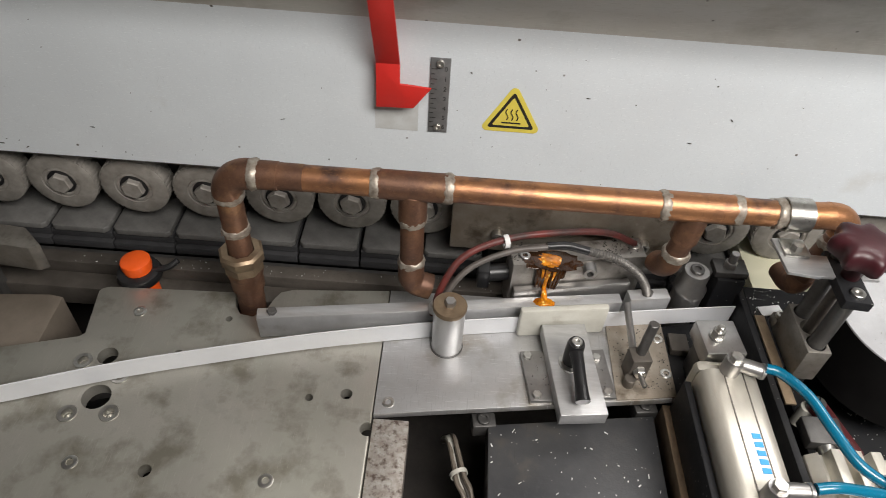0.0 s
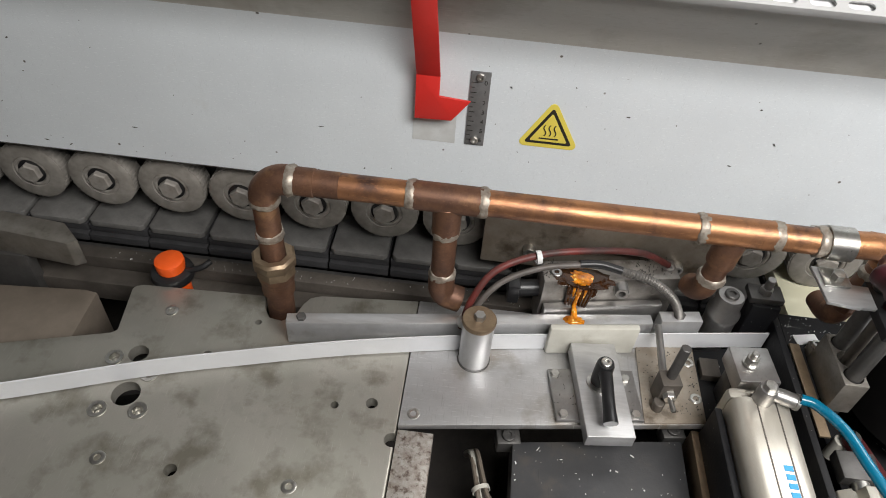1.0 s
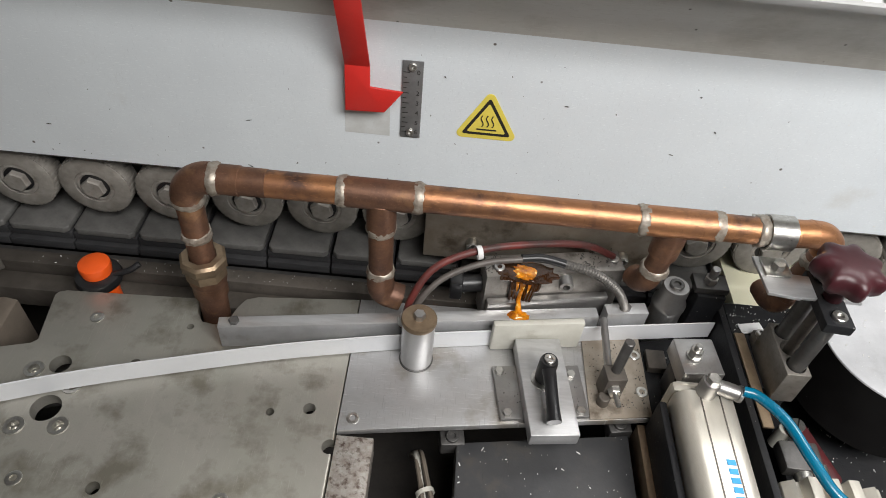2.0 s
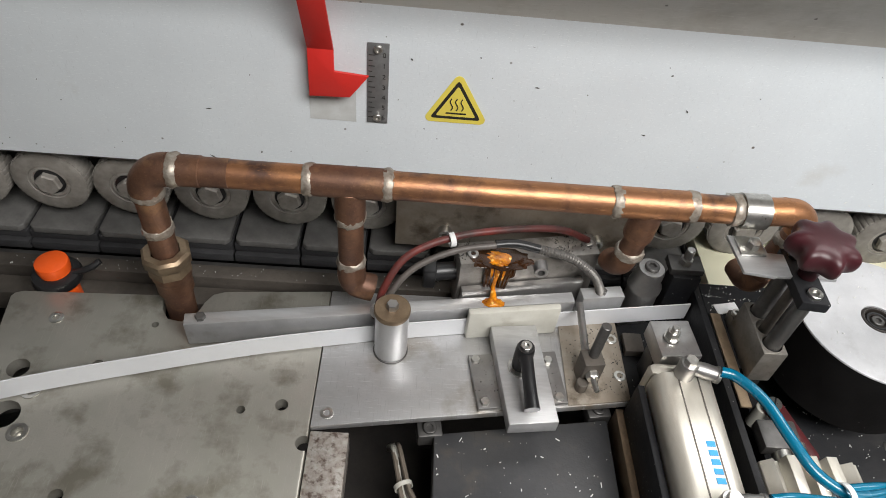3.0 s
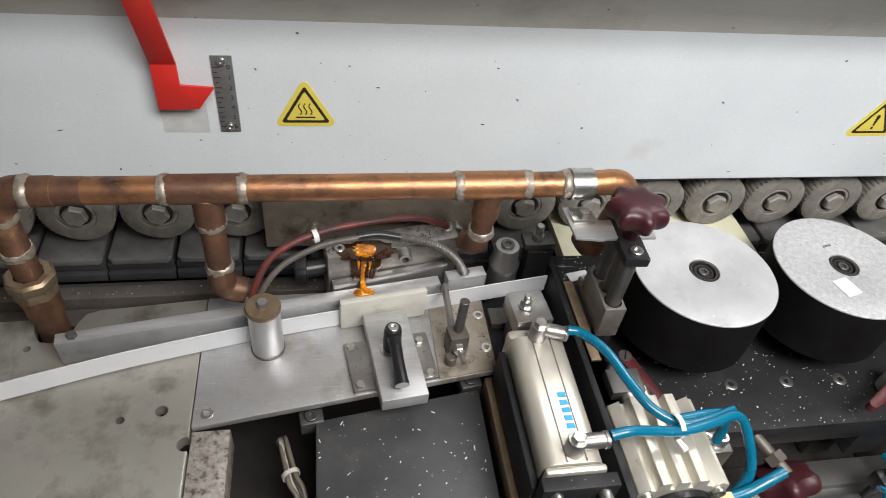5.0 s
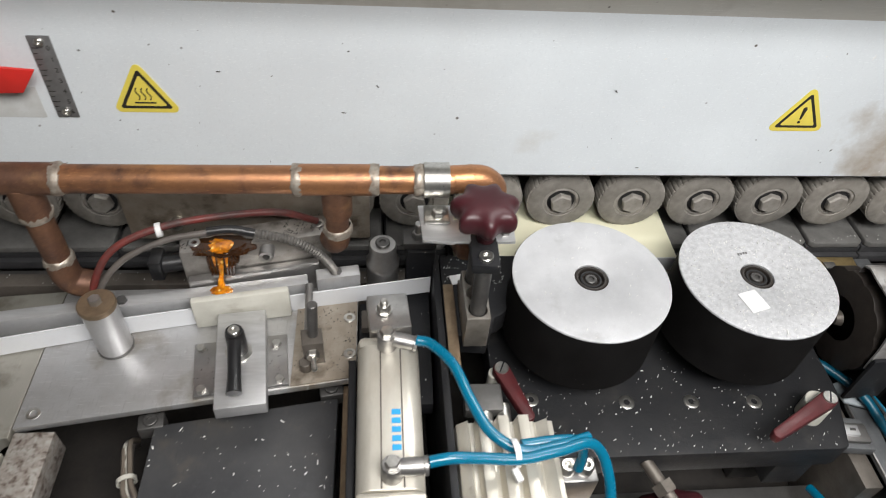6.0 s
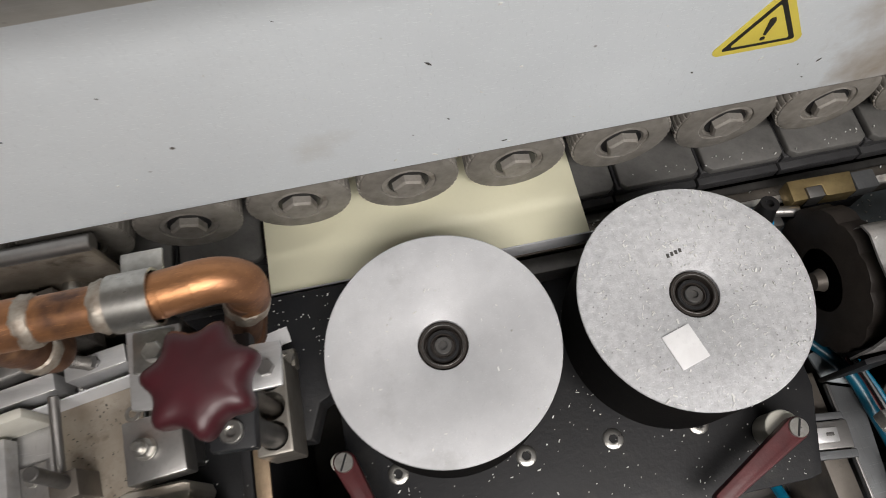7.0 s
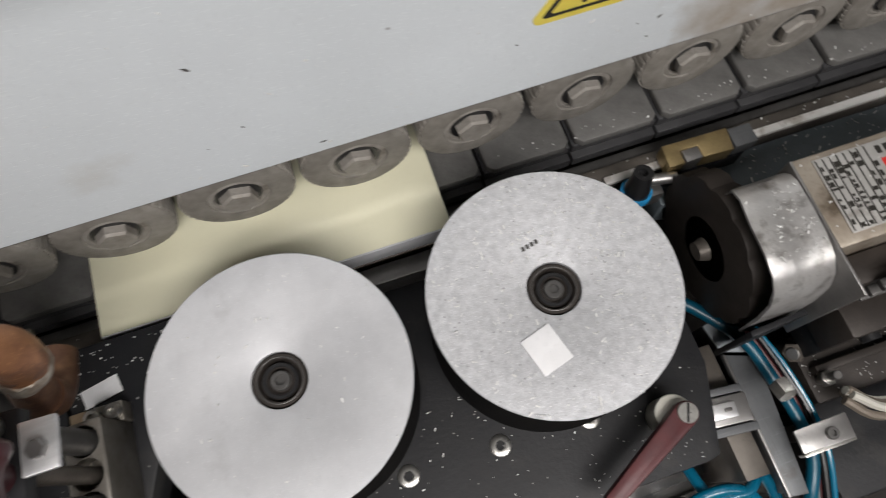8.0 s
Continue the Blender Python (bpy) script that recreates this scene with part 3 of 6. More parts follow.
# ---- table plates ----
def big_plate():
    g = thing("table_plate", (-0.2, 0.25, 0), "grey nickel-coated steel table plate with holes and screws", "machine plate")
    pts = [(-0.62, 0.262), (-0.62, 0.07), (0.0235, 0.07), (0.0235, 0.421), (-0.068, 0.413), (-0.078, 0.409), (-0.083, 0.400), (-0.087, 0.386), (-0.097, 0.378), (-0.109, 0.380), (-0.116, 0.390), (-0.119, 0.405), (-0.236, 0.4005), (-0.242, 0.398), (-0.244, 0.394), (-0.236, 0.346), (-0.240, 0.342), (-0.33, 0.316)]
    ob = part("plate", prism(pts[::-1], -0.012, 0.0, 0.0007), M["plate"], g)
    holes = [(-0.207, 0.324, 0.0085), (-0.179, 0.321, 0.003), (-0.2, 0.284, 0.0115), (-0.03, 0.298, 0.0034), (0.0, 0.304, 0.0050), (0.0215, 0.273, 0.0062),
             (-0.139, 0.225, 0.005), (-0.117, 0.373, 0.003), (-0.149, 0.331, 0.0045), (-0.08, 0.12, 0.006)]
    sunk = [(-0.225, 0.317), (-0.216, 0.267), (-0.184, 0.27), (-0.149, 0.331), (-0.03, 0.298), (0.0, 0.304), (-0.221, 0.3), (-0.189, 0.305)]
    cut = bmesh.new()
    for x, y, r in holes:
        cut = lathe([(0, -0.02), (r, -0.02), (r, 0.01), (0, 0.01)], (x, y, 0), (x, y, 1), 24, cut)
    for x, y in sunk[:3] + sunk[6:]:
        cut = lathe([(0, -0.006), (0.0062, -0.006), (0.0062, 0.01), (0, 0.01)], (x, y, 0), (x, y, 1), 24, cut)
    cut.transform(Matrix.Translation(-Vector(g.location)))
    carve_local(ob, cut)
    for x, y in sunk[:3] + sunk[6:]:
        r = 0.0062
        part("collar", lathe([(r - 0.0022, -0.005), (r - 0.0018, 0.0007), (r + 0.0012, 0.0009), (r + 0.0016, 0.0001), (r + 0.0014, -0.001)], (x, y, 0), (x, y, 1), 24), M["zinc"], g)
    for x, y in ((-0.198, 0.374), (-0.048, 0.224), (-0.196, 0.227)):
        part("screw", socket_screw((x, y, -0.0008), (x, y, 1), 0.0058, 0.0016), M["zinc"], g)
    return g


def carve_local(ob, cutters):
    """As carve, for cutters in the object's own space."""
    cutters.transform(Matrix.Translation(origin_of(ob)))
    bpy.context.view_layer.update()
    carve(ob, cutters)


big_plate()


def feed_plate():
    g = thing("guide_plate", (0.15, 0.34, 0), "brighter ground steel guide plate beside the table plate", "machine plate")
    part("plate", prism([(0.0245, 0.2865), (0.2795, 0.323), (0.2795, 0.425), (0.0245, 0.421)], -0.006, 0.0008, 0.0007), M["plate2"], g)
    part("wear_plate", prism([(0.2265, 0.3165), (0.2790, 0.3240), (0.2790, 0.4035), (0.2265, 0.396)], 0.0008, 0.0022, 0.0003), M["stained"], g, "brown oil-stained wear plate")
    for x, y in ((0.0355, 0.2985), (0.2725, 0.385), (0.2735, 0.347), (0.115, 0.399)):
        part("screw", socket_screw((x, y, 0.0002), (x, y, 1), 0.0052, 0.0013 if x < 0.2 else 0.0028), M["zinc"], g)
    return g


feed_plate()
solid("pitted_bar", box(0.0245, 0.054, 0.07, 0.2855, -0.03, -0.0035, 0.001), M["rust"], (0.04, 0.18, -0.03), "pitted rusty steel support bar", "bar")


def black_cover():
    g = thing("black_cover", (0.19, 0.2, -0.085), "black painted steel cover with lugs, scratches and shavings", "cover plate")
    part("plate", prism([(0.119, 0.09), (0.262, 0.09), (0.264, 0.318), (0.120, 0.297)], -0.045, -0.02, 0.0015), M["cover"], g)
    part("box", box(0.125, 0.258, 0.10, 0.29, -0.13, -0.045, 0.001), M["black"], g)
    for x, y in ((0.1165, 0.298), (0.258, 0.3235)):
        lug = part("lug", box(x - 0.010, x + 0.010, y - 0.004, y + 0.010, -0.034, -0.019, 0.0015, 8), M["dark_steel"], g)
        part("screw", socket_screw((x, y + 0.003, -0.019), (x, y + 0.003, 1), 0.0055, 0.003), M["dark_steel"], lug)
    part("plug", lathe([(0, 0.0012), (0.012, 0.0012), (0.0135, 0.0)], (0.189, 0.185, -0.02), (0.189, 0.185, 1), 28), M["plastic"], g, "round black plug")
    return g


black_cover()


# ---- marks and fittings on the hood panel ----
FACE = 0.472


def warning_sign(x, z, flip, kind):
    lab = "yellow triangular hot-surface warning label on the hood panel" if kind == "heat" else "yellow triangular general-hazard warning label on the hood panel"
    g = thing("warning_label", (x, FACE, z), lab, "warning sign", "warning labels")
    s = 0.026

    def tri(r, rnd, y0, y1):
        pts = []
        for k in range(3):
            a = math.pi / 2 + k * 2 * math.pi / 3
            cx, cz = (r - 2 * rnd) * math.cos(a), (r - 2 * rnd) * math.sin(a)
            for j in range(7):
                t = a - math.pi / 3 + j * (2 * math.pi / 3) / 6
                pts.append((cx + rnd * math.cos(t), cz + rnd * math.sin(t)))
        b = prism(pts, 0, y1 - y0)
        b.transform(Matrix.Translation((x, FACE - y0, z)) @ Matrix.Rotation(radians(90), 4, "X"))
        return b

    part("sticker", tri(0.0305, 0.004, 0.0, 0.0005), M["yellow"], g)
    part("black_border", tri(0.0232, 0.0015, 0.0005, 0.0007), M["ink"], g)
    part("yellow_field", tri(0.0182, 0.001, 0.0007, 0.0009), M["yellow"], g)
    yy = FACE - 0.00105
    if kind == "heat":
        for k in (-1, 0, 1):
            pts = [(x + k * 0.0042 + 0.0011 * math.sin(j / 12 * 2 * math.pi), yy, z - 0.0035 + j / 12 * 0.0105) for j in range(13)]
            part("heat_wave", sweep(pts, 0.00048, 6), M["ink"], g)
        part("base_line", box(x - 0.008, x + 0.008, yy - 0.0003, yy + 0.0001, z - 0.0066, z - 0.0055, 0), M["ink"], g)
    else:
        part("exclamation_stroke", lathe([(0, 0), (0.0008, 0), (0.0017, 0.0105), (0.001, 0.0118), (0, 0.012)], (x, yy, z - 0.0025), (x, yy, z + 1), 12), M["ink"], g)
        part("exclamation_dot", lathe([(0, 0), (0.0013, 0), (0.0013, 0.0004), (0, 0.0004)], (x, yy, z - 0.0055), (x, yy - 1, z - 0.0055), 14), M["ink"], g)
    return g


warning_sign(0.1195, 0.1715, 1, "heat")
warning_sign(0.660, 0.161, 1, "hazard")


def ruler():
    x0, x1, z0, z1 = 0.0505, 0.0665, 0.151, 0.220
    g = thing("ruler_strip", ((x0 + x1) / 2, FACE, z0), "short dark engraved steel centimetre ruler riveted to the panel", "ruler")
    blade = part("blade", box(x0, x1, FACE - 0.0012, FACE - 0.0001, z0, z1, 0.0003), M["rulerm"], g)
    for i in range(13):
        z = 0.2105 - i * 0.0045
        part("tick", box(x0 + 0.001, x0 + (0.0058 if i % 2 == 0 else 0.0038), FACE - 0.0014, FACE - 0.0011, z - 0.0003, z + 0.0003, 0), M["ink"], blade)
        if i % 2 == 0:
            writing("numeral", str(i // 2), 0.0055, pose(x1 - 0.0035, FACE - 0.0013, z, 90), M["ink"], blade)
    for z in (0.2155, 0.1565):
        part("screw", socket_screw(((x0 + x1) / 2, FACE - 0.001, z), ((x0 + x1) / 2, -1, z), 0.0032, 0.0022), M["zinc"], g)
    return g


ruler()
part("tape_mark", box(0.006, 0.042, FACE - 0.0003, FACE - 0.00005, 0.150, 0.1775, 0), M["tape"], hood, "faint tape mark left on the paint")


def pointer():
    g = thing("height_pointer", (0.015, 0.462, 0.18), "bright red painted sheet-metal height pointer aimed at the ruler", "pointer")
    y = 0.4625
    pts = [(0.0085, 0.1785), (0.0385, 0.1795), (0.0525, 0.1985), (0.0275, 0.2005), (0.0275, 0.2185), (0.0088, 0.2185)]
    b = prism(pts, 0, 0.0022, 0.0003)
    b.transform(Matrix.Translation((0, y, 0)) @ Matrix.Rotation(radians(90), 4, "X"))
    part("blade", b, M["red"], g)
    c = prism([(0.0088, 0), (0.0275, 0), (0.023, 0.115), (0.0055, 0.115)], 0, 0.0022, 0.0003)
    c.transform(Matrix.Translation((0, y, 0.2183)) @ Matrix.Rotation(radians(90 + 22), 4, "X"))
    part("stem", c, M["red"], g, "upper stem bent outwards")
    return g


pointer()


# ---- copper suction manifold ----
def copper_manifold():
    Y, Z, r = 0.3995, 0.149, 0.0106
    g = thing("copper_manifold", (0.13, Y, 0), "heat-stained copper pipe manifold with soldered elbows and tees", "pipe")

    def arc(c, a0, a1, rad, plane, n=9):
        out = []
        for k in range(n):
            a = radians(a0 + (a1 - a0) * k / (n - 1))
            u, v = rad * math.cos(a), rad * math.sin(a)
            out.append(Vector(c) + (Vector((u, 0, v)) if plane == "xz" else Vector((u, v, 0))))
        return out

    def lumpy(b, p):
        for v in b.verts:
            v.co += (v.co - Vector(p)) * 0.07 * noise.noise(v.co * 260) + Vector((1, 1, 1)) * 0.0011 * noise.noise(v.co * 330)
        return b

    def bead(p, d, rr=None):
        d = Vector(d)
        rr = rr or r
        part("solder_joint", lumpy(lathe([(rr - 0.001, -0.0042), (rr + 0.0004, -0.0036), (rr + 0.0012, -0.0012), (rr + 0.0011, 0.001), (rr + 0.0003, 0.0036), (rr - 0.001, 0.0042)], p, Vector(p) + d, 30), p), M["solder"], g)

    # long run
    part("pipe_run", rod((-0.045, Y, Z), (0.05, Y, Z), r, 32), M["copper"], g)
    part("pipe_run", rod((0.07, Y, Z), (0.24, Y, Z), r, 32), M["copper"], g)
    part("tee_sleeve", rod((0.016, Y, Z), (0.0715, Y, Z), r + 0.0012, 32), M["copper_fit"], g)
    part("tee_sleeve", rod((0.2395, Y, Z), (0.2945, Y, Z), r + 0.0012, 32), M["copper"], g)
    part("pipe_run", rod((0.29, Y, Z), (0.355, Y, Z), r, 32), M["copper"], g)
    for x in (0.0155, 0.072, 0.239, 0.295, 0.3285):
        bead((x, Y, Z), (1 if x > 0.05 else -1, 0, 0), r + 0.0006)
    part("stained_sleeve", rod((-0.085, Y, Z), (-0.060, Y, Z), r + 0.001, 32), M["copper_fit"], g)
    bead((-0.079, Y, Z), (1, 0, 0), r + 0.001)
    part("pipe_run", rod((-0.062, Y, Z), (-0.040, Y, Z), r + 0.0003, 32), M["copper_fit"], g)
    # left elbow and drop
    xl = -0.1035
    part("elbow", sweep(arc((-0.083, Y, Z - 0.0205), 90, 180, 0.0205, "xz", 12), r + 0.0018, 28), M["copper_fit"], g)
    part("drop_pipe", rod((xl, Y, 0.13), (xl, Y, 0.052), r, 28), M["copper_fit"], g)
    bead((xl, Y, 0.126), (0, 0, -1), r + 0.001)
    bead((xl, Y, 0.089), (0, 0, 1), r + 0.0004)
    nut = lathe([(0.013, 0.0), (0.0178, 0.0015), (0.0178, 0.010), (0.0195, 0.012), (0.0198, 0.020), (0.0175, 0.0225), (0.012, 0.0225)], (xl, Y, 0.042), (xl, Y, 1), 8)
    part("union_nut", nut, M["brass_old"], g, "dull brass union nut")
    part("union_body", lathe([(0.013, 0), (0.0148, 0.001), (0.0148, 0.016), (0.016, 0.018), (0.016, 0.026), (0.012, 0.026)], (xl, Y, 0.018), (xl, Y, 1), 24), M["copper_fit"], g)
    part("foot_pipe", sweep(smooth_path([(xl, Y, 0.03), (xl, Y, 0.005), (xl - 0.001, Y - 0.001, -0.05), (xl - 0.001, Y - 0.002, -0.13)], 4), r + 0.0018, 24), M["copper_fit"], g)
    # middle drop with small elbow
    xm = 0.0445
    part("tee_branch", rod((xm, Y, Z - 0.004), (xm, Y, 0.114), r + 0.001, 28), M["copper_fit"], g)
    part("drop_pipe", rod((xm, Y, 0.118), (xm, Y, 0.064), r - 0.0006, 28), M["copper_fit"], g)
    bead((xm, Y, 0.115), (0, 0, -1), r + 0.0002)
    bead((xm, Y, 0.066), (0, 0, 1), r)
    part("elbow", sweep([(xm, Y, 0.066), (xm, Y, 0.055)] + [(xm + 0.012 - 0.012 * math.cos(a), Y, 0.050 - 0.014 * math.sin(a)) for a in [radians(k * 9) for k in range(8)]] + [(xm + 0.018, Y, 0.034)], r + 0.001, 24), M["copper_fit"], g)
    # right drop, behind the glue head
    xr = 0.2665
    part("tee_branch", rod((xr, Y + 0.001, Z - 0.004), (xr, Y + 0.004, 0.113), r + 0.001, 28), M["copper_fit"], g)
    part("drop_pipe", rod((xr, Y + 0.002, 0.115), (xr - 0.002, Y + 0.006, 0.086), r - 0.0014, 28), M["copper_fit"], g)
    bead((xr - 0.0005, Y + 0.005, 0.094), (0, 0, 1), r)
    part("elbow", sweep(smooth_path([(xr - 0.001, Y + 0.006, 0.09), (xr - 0.002, Y + 0.008, 0.078), (xr - 0.005, Y + 0.014, 0.07), (xr - 0.008, Y + 0.022, 0.067)], 4), r - 0.0005, 24), M["copper_fit"], g)
    # right end elbow, bending down and slightly back
    part("end_pipe", rod((0.345, Y, Z), (0.369, Y + 0.002, Z), r + 0.0002, 32), M["copper"], g, "bright copper end piece")
    bend = smooth_path([(0.366, Y + 0.002, Z), (0.378, Y + 0.003, Z - 0.002), (0.386, Y + 0.003, Z - 0.010), (0.386, Y + 0.002, Z - 0.021), (0.3835, Y, Z - 0.029)], 5)
    part("end_elbow", sweep(bend, lambda t: r + 0.0004 - 0.0008 * t, 28), M["copper"], g, "bright copper end elbow")
    part("end_drop", rod((0.3845, Y + 0.001, 0.127), (0.370, Y - 0.005, 0.086), r - 0.001, 28), M["copper_fit"], g)
    bead((0.3828, Y, 0.1195), (-0.3, -0.1, -1), r - 0.0002)
    part("end_drop_elbow", sweep(smooth_path([(0.3735, Y - 0.0045, 0.09), (0.371, Y - 0.003, 0.078), (0.370, Y + 0.006, 0.070), (0.370, Y + 0.022, 0.066)], 4), r - 0.001, 24), M["copper_fit"], g)
    return g


copper_manifold()


def pipe_clip():
    x, Y, Z, r = 0.3415, 0.3995, 0.149, 0.0122
    g = thing("pipe_clip", (x, Y, 0.13), "bright zinc-plated strap clip holding the copper pipe to an angle plate", "bracket")
    part("strap", lathe([(r, -0.0095), (r + 0.0013, -0.0095), (r + 0.0013, 0.0095), (r, 0.0095)], (x, Y, Z), (x + 1, Y, Z), 32), M["zinc"], g)
    part("clip_foot", box(x - 0.0095, x + 0.0095, 0.371, 0.390, 0.1305, 0.1325, 0.0005), M["zinc"], g)
    part("clip_tail", box(x - 0.0095, x + 0.010, Y + 0.011, Y + 0.027, 0.141, 0.143, 0.0005), M["zinc"], g)
    part("nut", hexhead((x + 0.001, 0.379, 0.1325), (x + 0.001, 0.379, 1), 0.0085, 0.005), M["zinc"], g)
    part("angle_plate", prism([(0.328, 0.392), (0.330, 0.355), (0.353, 0.352), (0.3535, 0.353), (0.398, 0.353), (0.399, 0.374), (0.354, 0.376), (0.353, 0.392)], 0.1275, 0.1303, 0.0005), M["alu"], g, "scuffed steel angle plate")
    part("bolt", hexhead((x + 0.050, 0.362, 0.1303), (x + 0.050, 0.362, 1), 0.007, 0.004), M["steel"], g)
    return g


pipe_clip()


# ---- steel bracket in front of the rollers and the glue head ----
def roller_guard():
    g = thing("guard_plate", (0.18, 0.466, 0.03), "oily steel guard plate in front of the rollers", "guard")
    part("plate", box(0.077, 0.2905, 0.4605, 0.4645, 0.026, 0.088, 0.001), M["stained"], g)
    for x in (0.121, 0.2585):
        part("screw", socket_screw((x, 0.4605, 0.049), (x, -1, 0.049), 0.0055, 0.008), M["zinc"], g)
    part("rolled_edge", rod((0.077, 0.4665, 0.087), (0.2905, 0.4665, 0.087), 0.0058, 18), M["steel"], g)
    return g


roller_guard()


def glue_head():
    g = thing("glue_head", (0.195, 0.43, 0.0), "steel hot-glue head with amber glue running down it", "glue applicator")
    b = prism([(0.134, 0.409), (0.256, 0.4325), (0.252, 0.457), (0.130, 0.434)], 0.0, 0.06, 0.0012)
    part("body", b, M["head"], g, "scuffed steel block")
    part("front_ledge", prism([(0.138, 0.401), (0.246, 0.4225), (0.2445, 0.4295), (0.1365, 0.408)], 0.0, 0.034, 0.001), M["steel"], g)
    for x, y in ((0.1445, 0.421), (0.246, 0.444)):
        part("screw", socket_screw((x, y, 0.059), (x, y, 1), 0.0048, 0.003), M["steel"], g)
    part("spigot", socket_screw((0.2035, 0.4235, 0.052), (0.2022, 0.30, 0.06), 0.0062, 0.012), M["steel"], g)
    part("side_valve", rod((0.133, 0.425, 0.035), (0.112, 0.421, 0.035), 0.008, 18), M["plastic"], g)
    part("side_valve_cap", box(0.104, 0.115, 0.411, 0.431, 0.024, 0.046, 0.002), M["plastic"], g)
    # glue pool and run
    def blob(pts, z, h, seed):
        rnd = random.Random(seed)
        bb = bmesh.new()
        bmesh.ops.create_icosphere(bb, subdivisions=3, radius=1)
        for v in bb.verts:
            v.co *= 1 + 0.42 * noise.noise(v.co * 2.6 + Vector((seed, 0, 0)))
        bb.transform(Matrix.Translation(pts) @ Matrix.Diagonal((*h, 1)))
        return bb
    glue = blob((0.166, 0.418, 0.0605), 0, (0.0115, 0.0085, 0.0022), 1)
    part("burnt_pool", blob((0.168, 0.4185, 0.0600), 0, (0.027, 0.0125, 0.0016), 7), plain_brown, g, "burnt dark glue ring")
    part("glue_pool", glue, M["amber"], g, "glossy amber molten glue")
    run = sweep(smooth_path([(0.166, 0.413, 0.061), (0.1655, 0.4105, 0.052), (0.1645, 0.4085, 0.036), (0.1645, 0.402, 0.034), (0.165, 0.399, 0.026)], 5), lambda t: 0.0046 - 0.0026 * math.sin(t * 3), 12)
    part("glue_run", run, M["amber"], g, "amber glue run")
    for dx, ln in ((-0.006, 0.034), (-0.0035, 0.026), (0.0045, 0.034), (0.0075, 0.033), (0.0105, 0.027), (-0.009, 0.031), (0.0135, 0.012)):
        k = sweep(smooth_path([(0.166 + dx, 0.4125, 0.06), (0.1655 + dx, 0.4102, 0.05), (0.165 + dx * 0.8, 0.4102, 0.06 - ln)], 5), lambda t: 0.0022, 8)
        part("burnt_glue_run", k, plain_brown, g, "burnt dark brown glue")
    for dx, ln in ((-0.0052, 0.020), (0.0058, 0.024)):
        k = sweep(smooth_path([(0.166 + dx, 0.4125, 0.0612), (0.1658 + dx * 0.9, 0.4098, 0.052), (0.1652 + dx * 0.6, 0.4096, 0.06 - ln)], 5), lambda t: 0.0026 - 0.0014 * t, 10)
        part("glue_streak", k, M["amber"], g, "thin amber glue streak")
    part("glue_drop", blob((0.1655, 0.396, 0.0285), 0, (0.0085, 0.005, 0.0025), 3), M["amber"], g)
    return g


plain_brown = mat("burnt_glue", (0.045, 0.016, 0.004), (0.02, 0.008, 0.003), 0.15, 0, 90, bump=0.1)
glue_head()


def cable(name, label, pts, r, material, category="cable", ridge=0.0, n=10, at=None):
    g = thing(name, pts[0], label, category)
    part("sheath", sweep(smooth_path(pts, n), r, 12, ridge=ridge), material, g)
    return g


c = cable("heater_cable", "dark red sleeved heater cable arching over the glue head", [(0.066, 0.378, 0.022), (0.073, 0.384, 0.055), (0.090, 0.398, 0.078), (0.125, 0.412, 0.088), (0.17, 0.425, 0.088), (0.215, 0.436, 0.082), (0.245, 0.444, 0.064)], 0.0031, M["redhose"])
part("tie", lathe([(0.0045, -0.0022), (0.006, -0.0022), (0.006, 0.0022), (0.0045, 0.0022)], (0.124, 0.41, 0.0872), (0.165, 0.423, 0.0885), 16), M["white"], c, "white cable tie")
cable("sensor_cable", "grey sleeved sensor cable beside the red one", [(0.070, 0.374, 0.022), (0.078, 0.380, 0.052), (0.097, 0.393, 0.071), (0.13, 0.405, 0.081), (0.165, 0.412, 0.083)], 0.0027, M["greyhose"])
cable("heat_wrap", "black taped joint in the sensor cable", [(0.160, 0.412, 0.083), (0.178, 0.415, 0.0825), (0.198, 0.415, 0.078)], 0.0038, M["plastic"])
cable("braided_cable", "metal-braided sensor cable bending down into the fence", [(0.196, 0.415, 0.0785), (0.225, 0.415, 0.070), (0.247, 0.414, 0.054), (0.258, 0.414, 0.036), (0.2605, 0.414, 0.026)], 0.0034, M["braid"], ridge=0.22, n=22)
tb = lathe([(0.0, -0.004), (0.0062, -0.004), (0.0075, 0.0), (0.0062, 0.004), (0.0, 0.004)], (0.069, 0.377, 0.032), (0.071, 0.379, 0.05), 16)
solid("cable_tie", tb, M["white"], (0.069, 0.377, 0.032), "white cable tie round both cables", "cable tie")


# ---- fence bar, edge band, guides ----
def along(x, y, ang):
    return Matrix.Translation((x, y, 0)) @ Matrix.Rotation(radians(ang), 4, "Z")


def fence_bar():
    g = thing("fence_bar", (0.08, 0.385, 0), "milled aluminium fence bar standing on edge", "fence bar")
    m = along(-0.084, 0.354, 8.7)
    a = box(0, 0.325, 0, 0.0115, 0.0015, 0.028, 0.0008)
    a.transform(m)
    part("bar", a, M["alu"], g)
    for x in (0.013, 0.165, 0.173):
        h = hexhead((x, 0.006, 0.028), (x, 0.006, 1), 0.0075, 0.0035)
        h.transform(m)
        part("bolt", h, M["dark_steel"], g)
    a = box(0.0, 0.038, 0, 0.0125, 0.0015, 0.030, 0.0008)
    a.transform(along(0.2445, 0.4055, 8.7))
    part("end_block", a, M["alu"], g)
    h = hexhead((0.262, 0.4145, 0.030), (0.262, 0.4145, 1), 0.007, 0.0035)
    part("bolt", h, M["dark_steel"], g)
    return g


fence_bar()


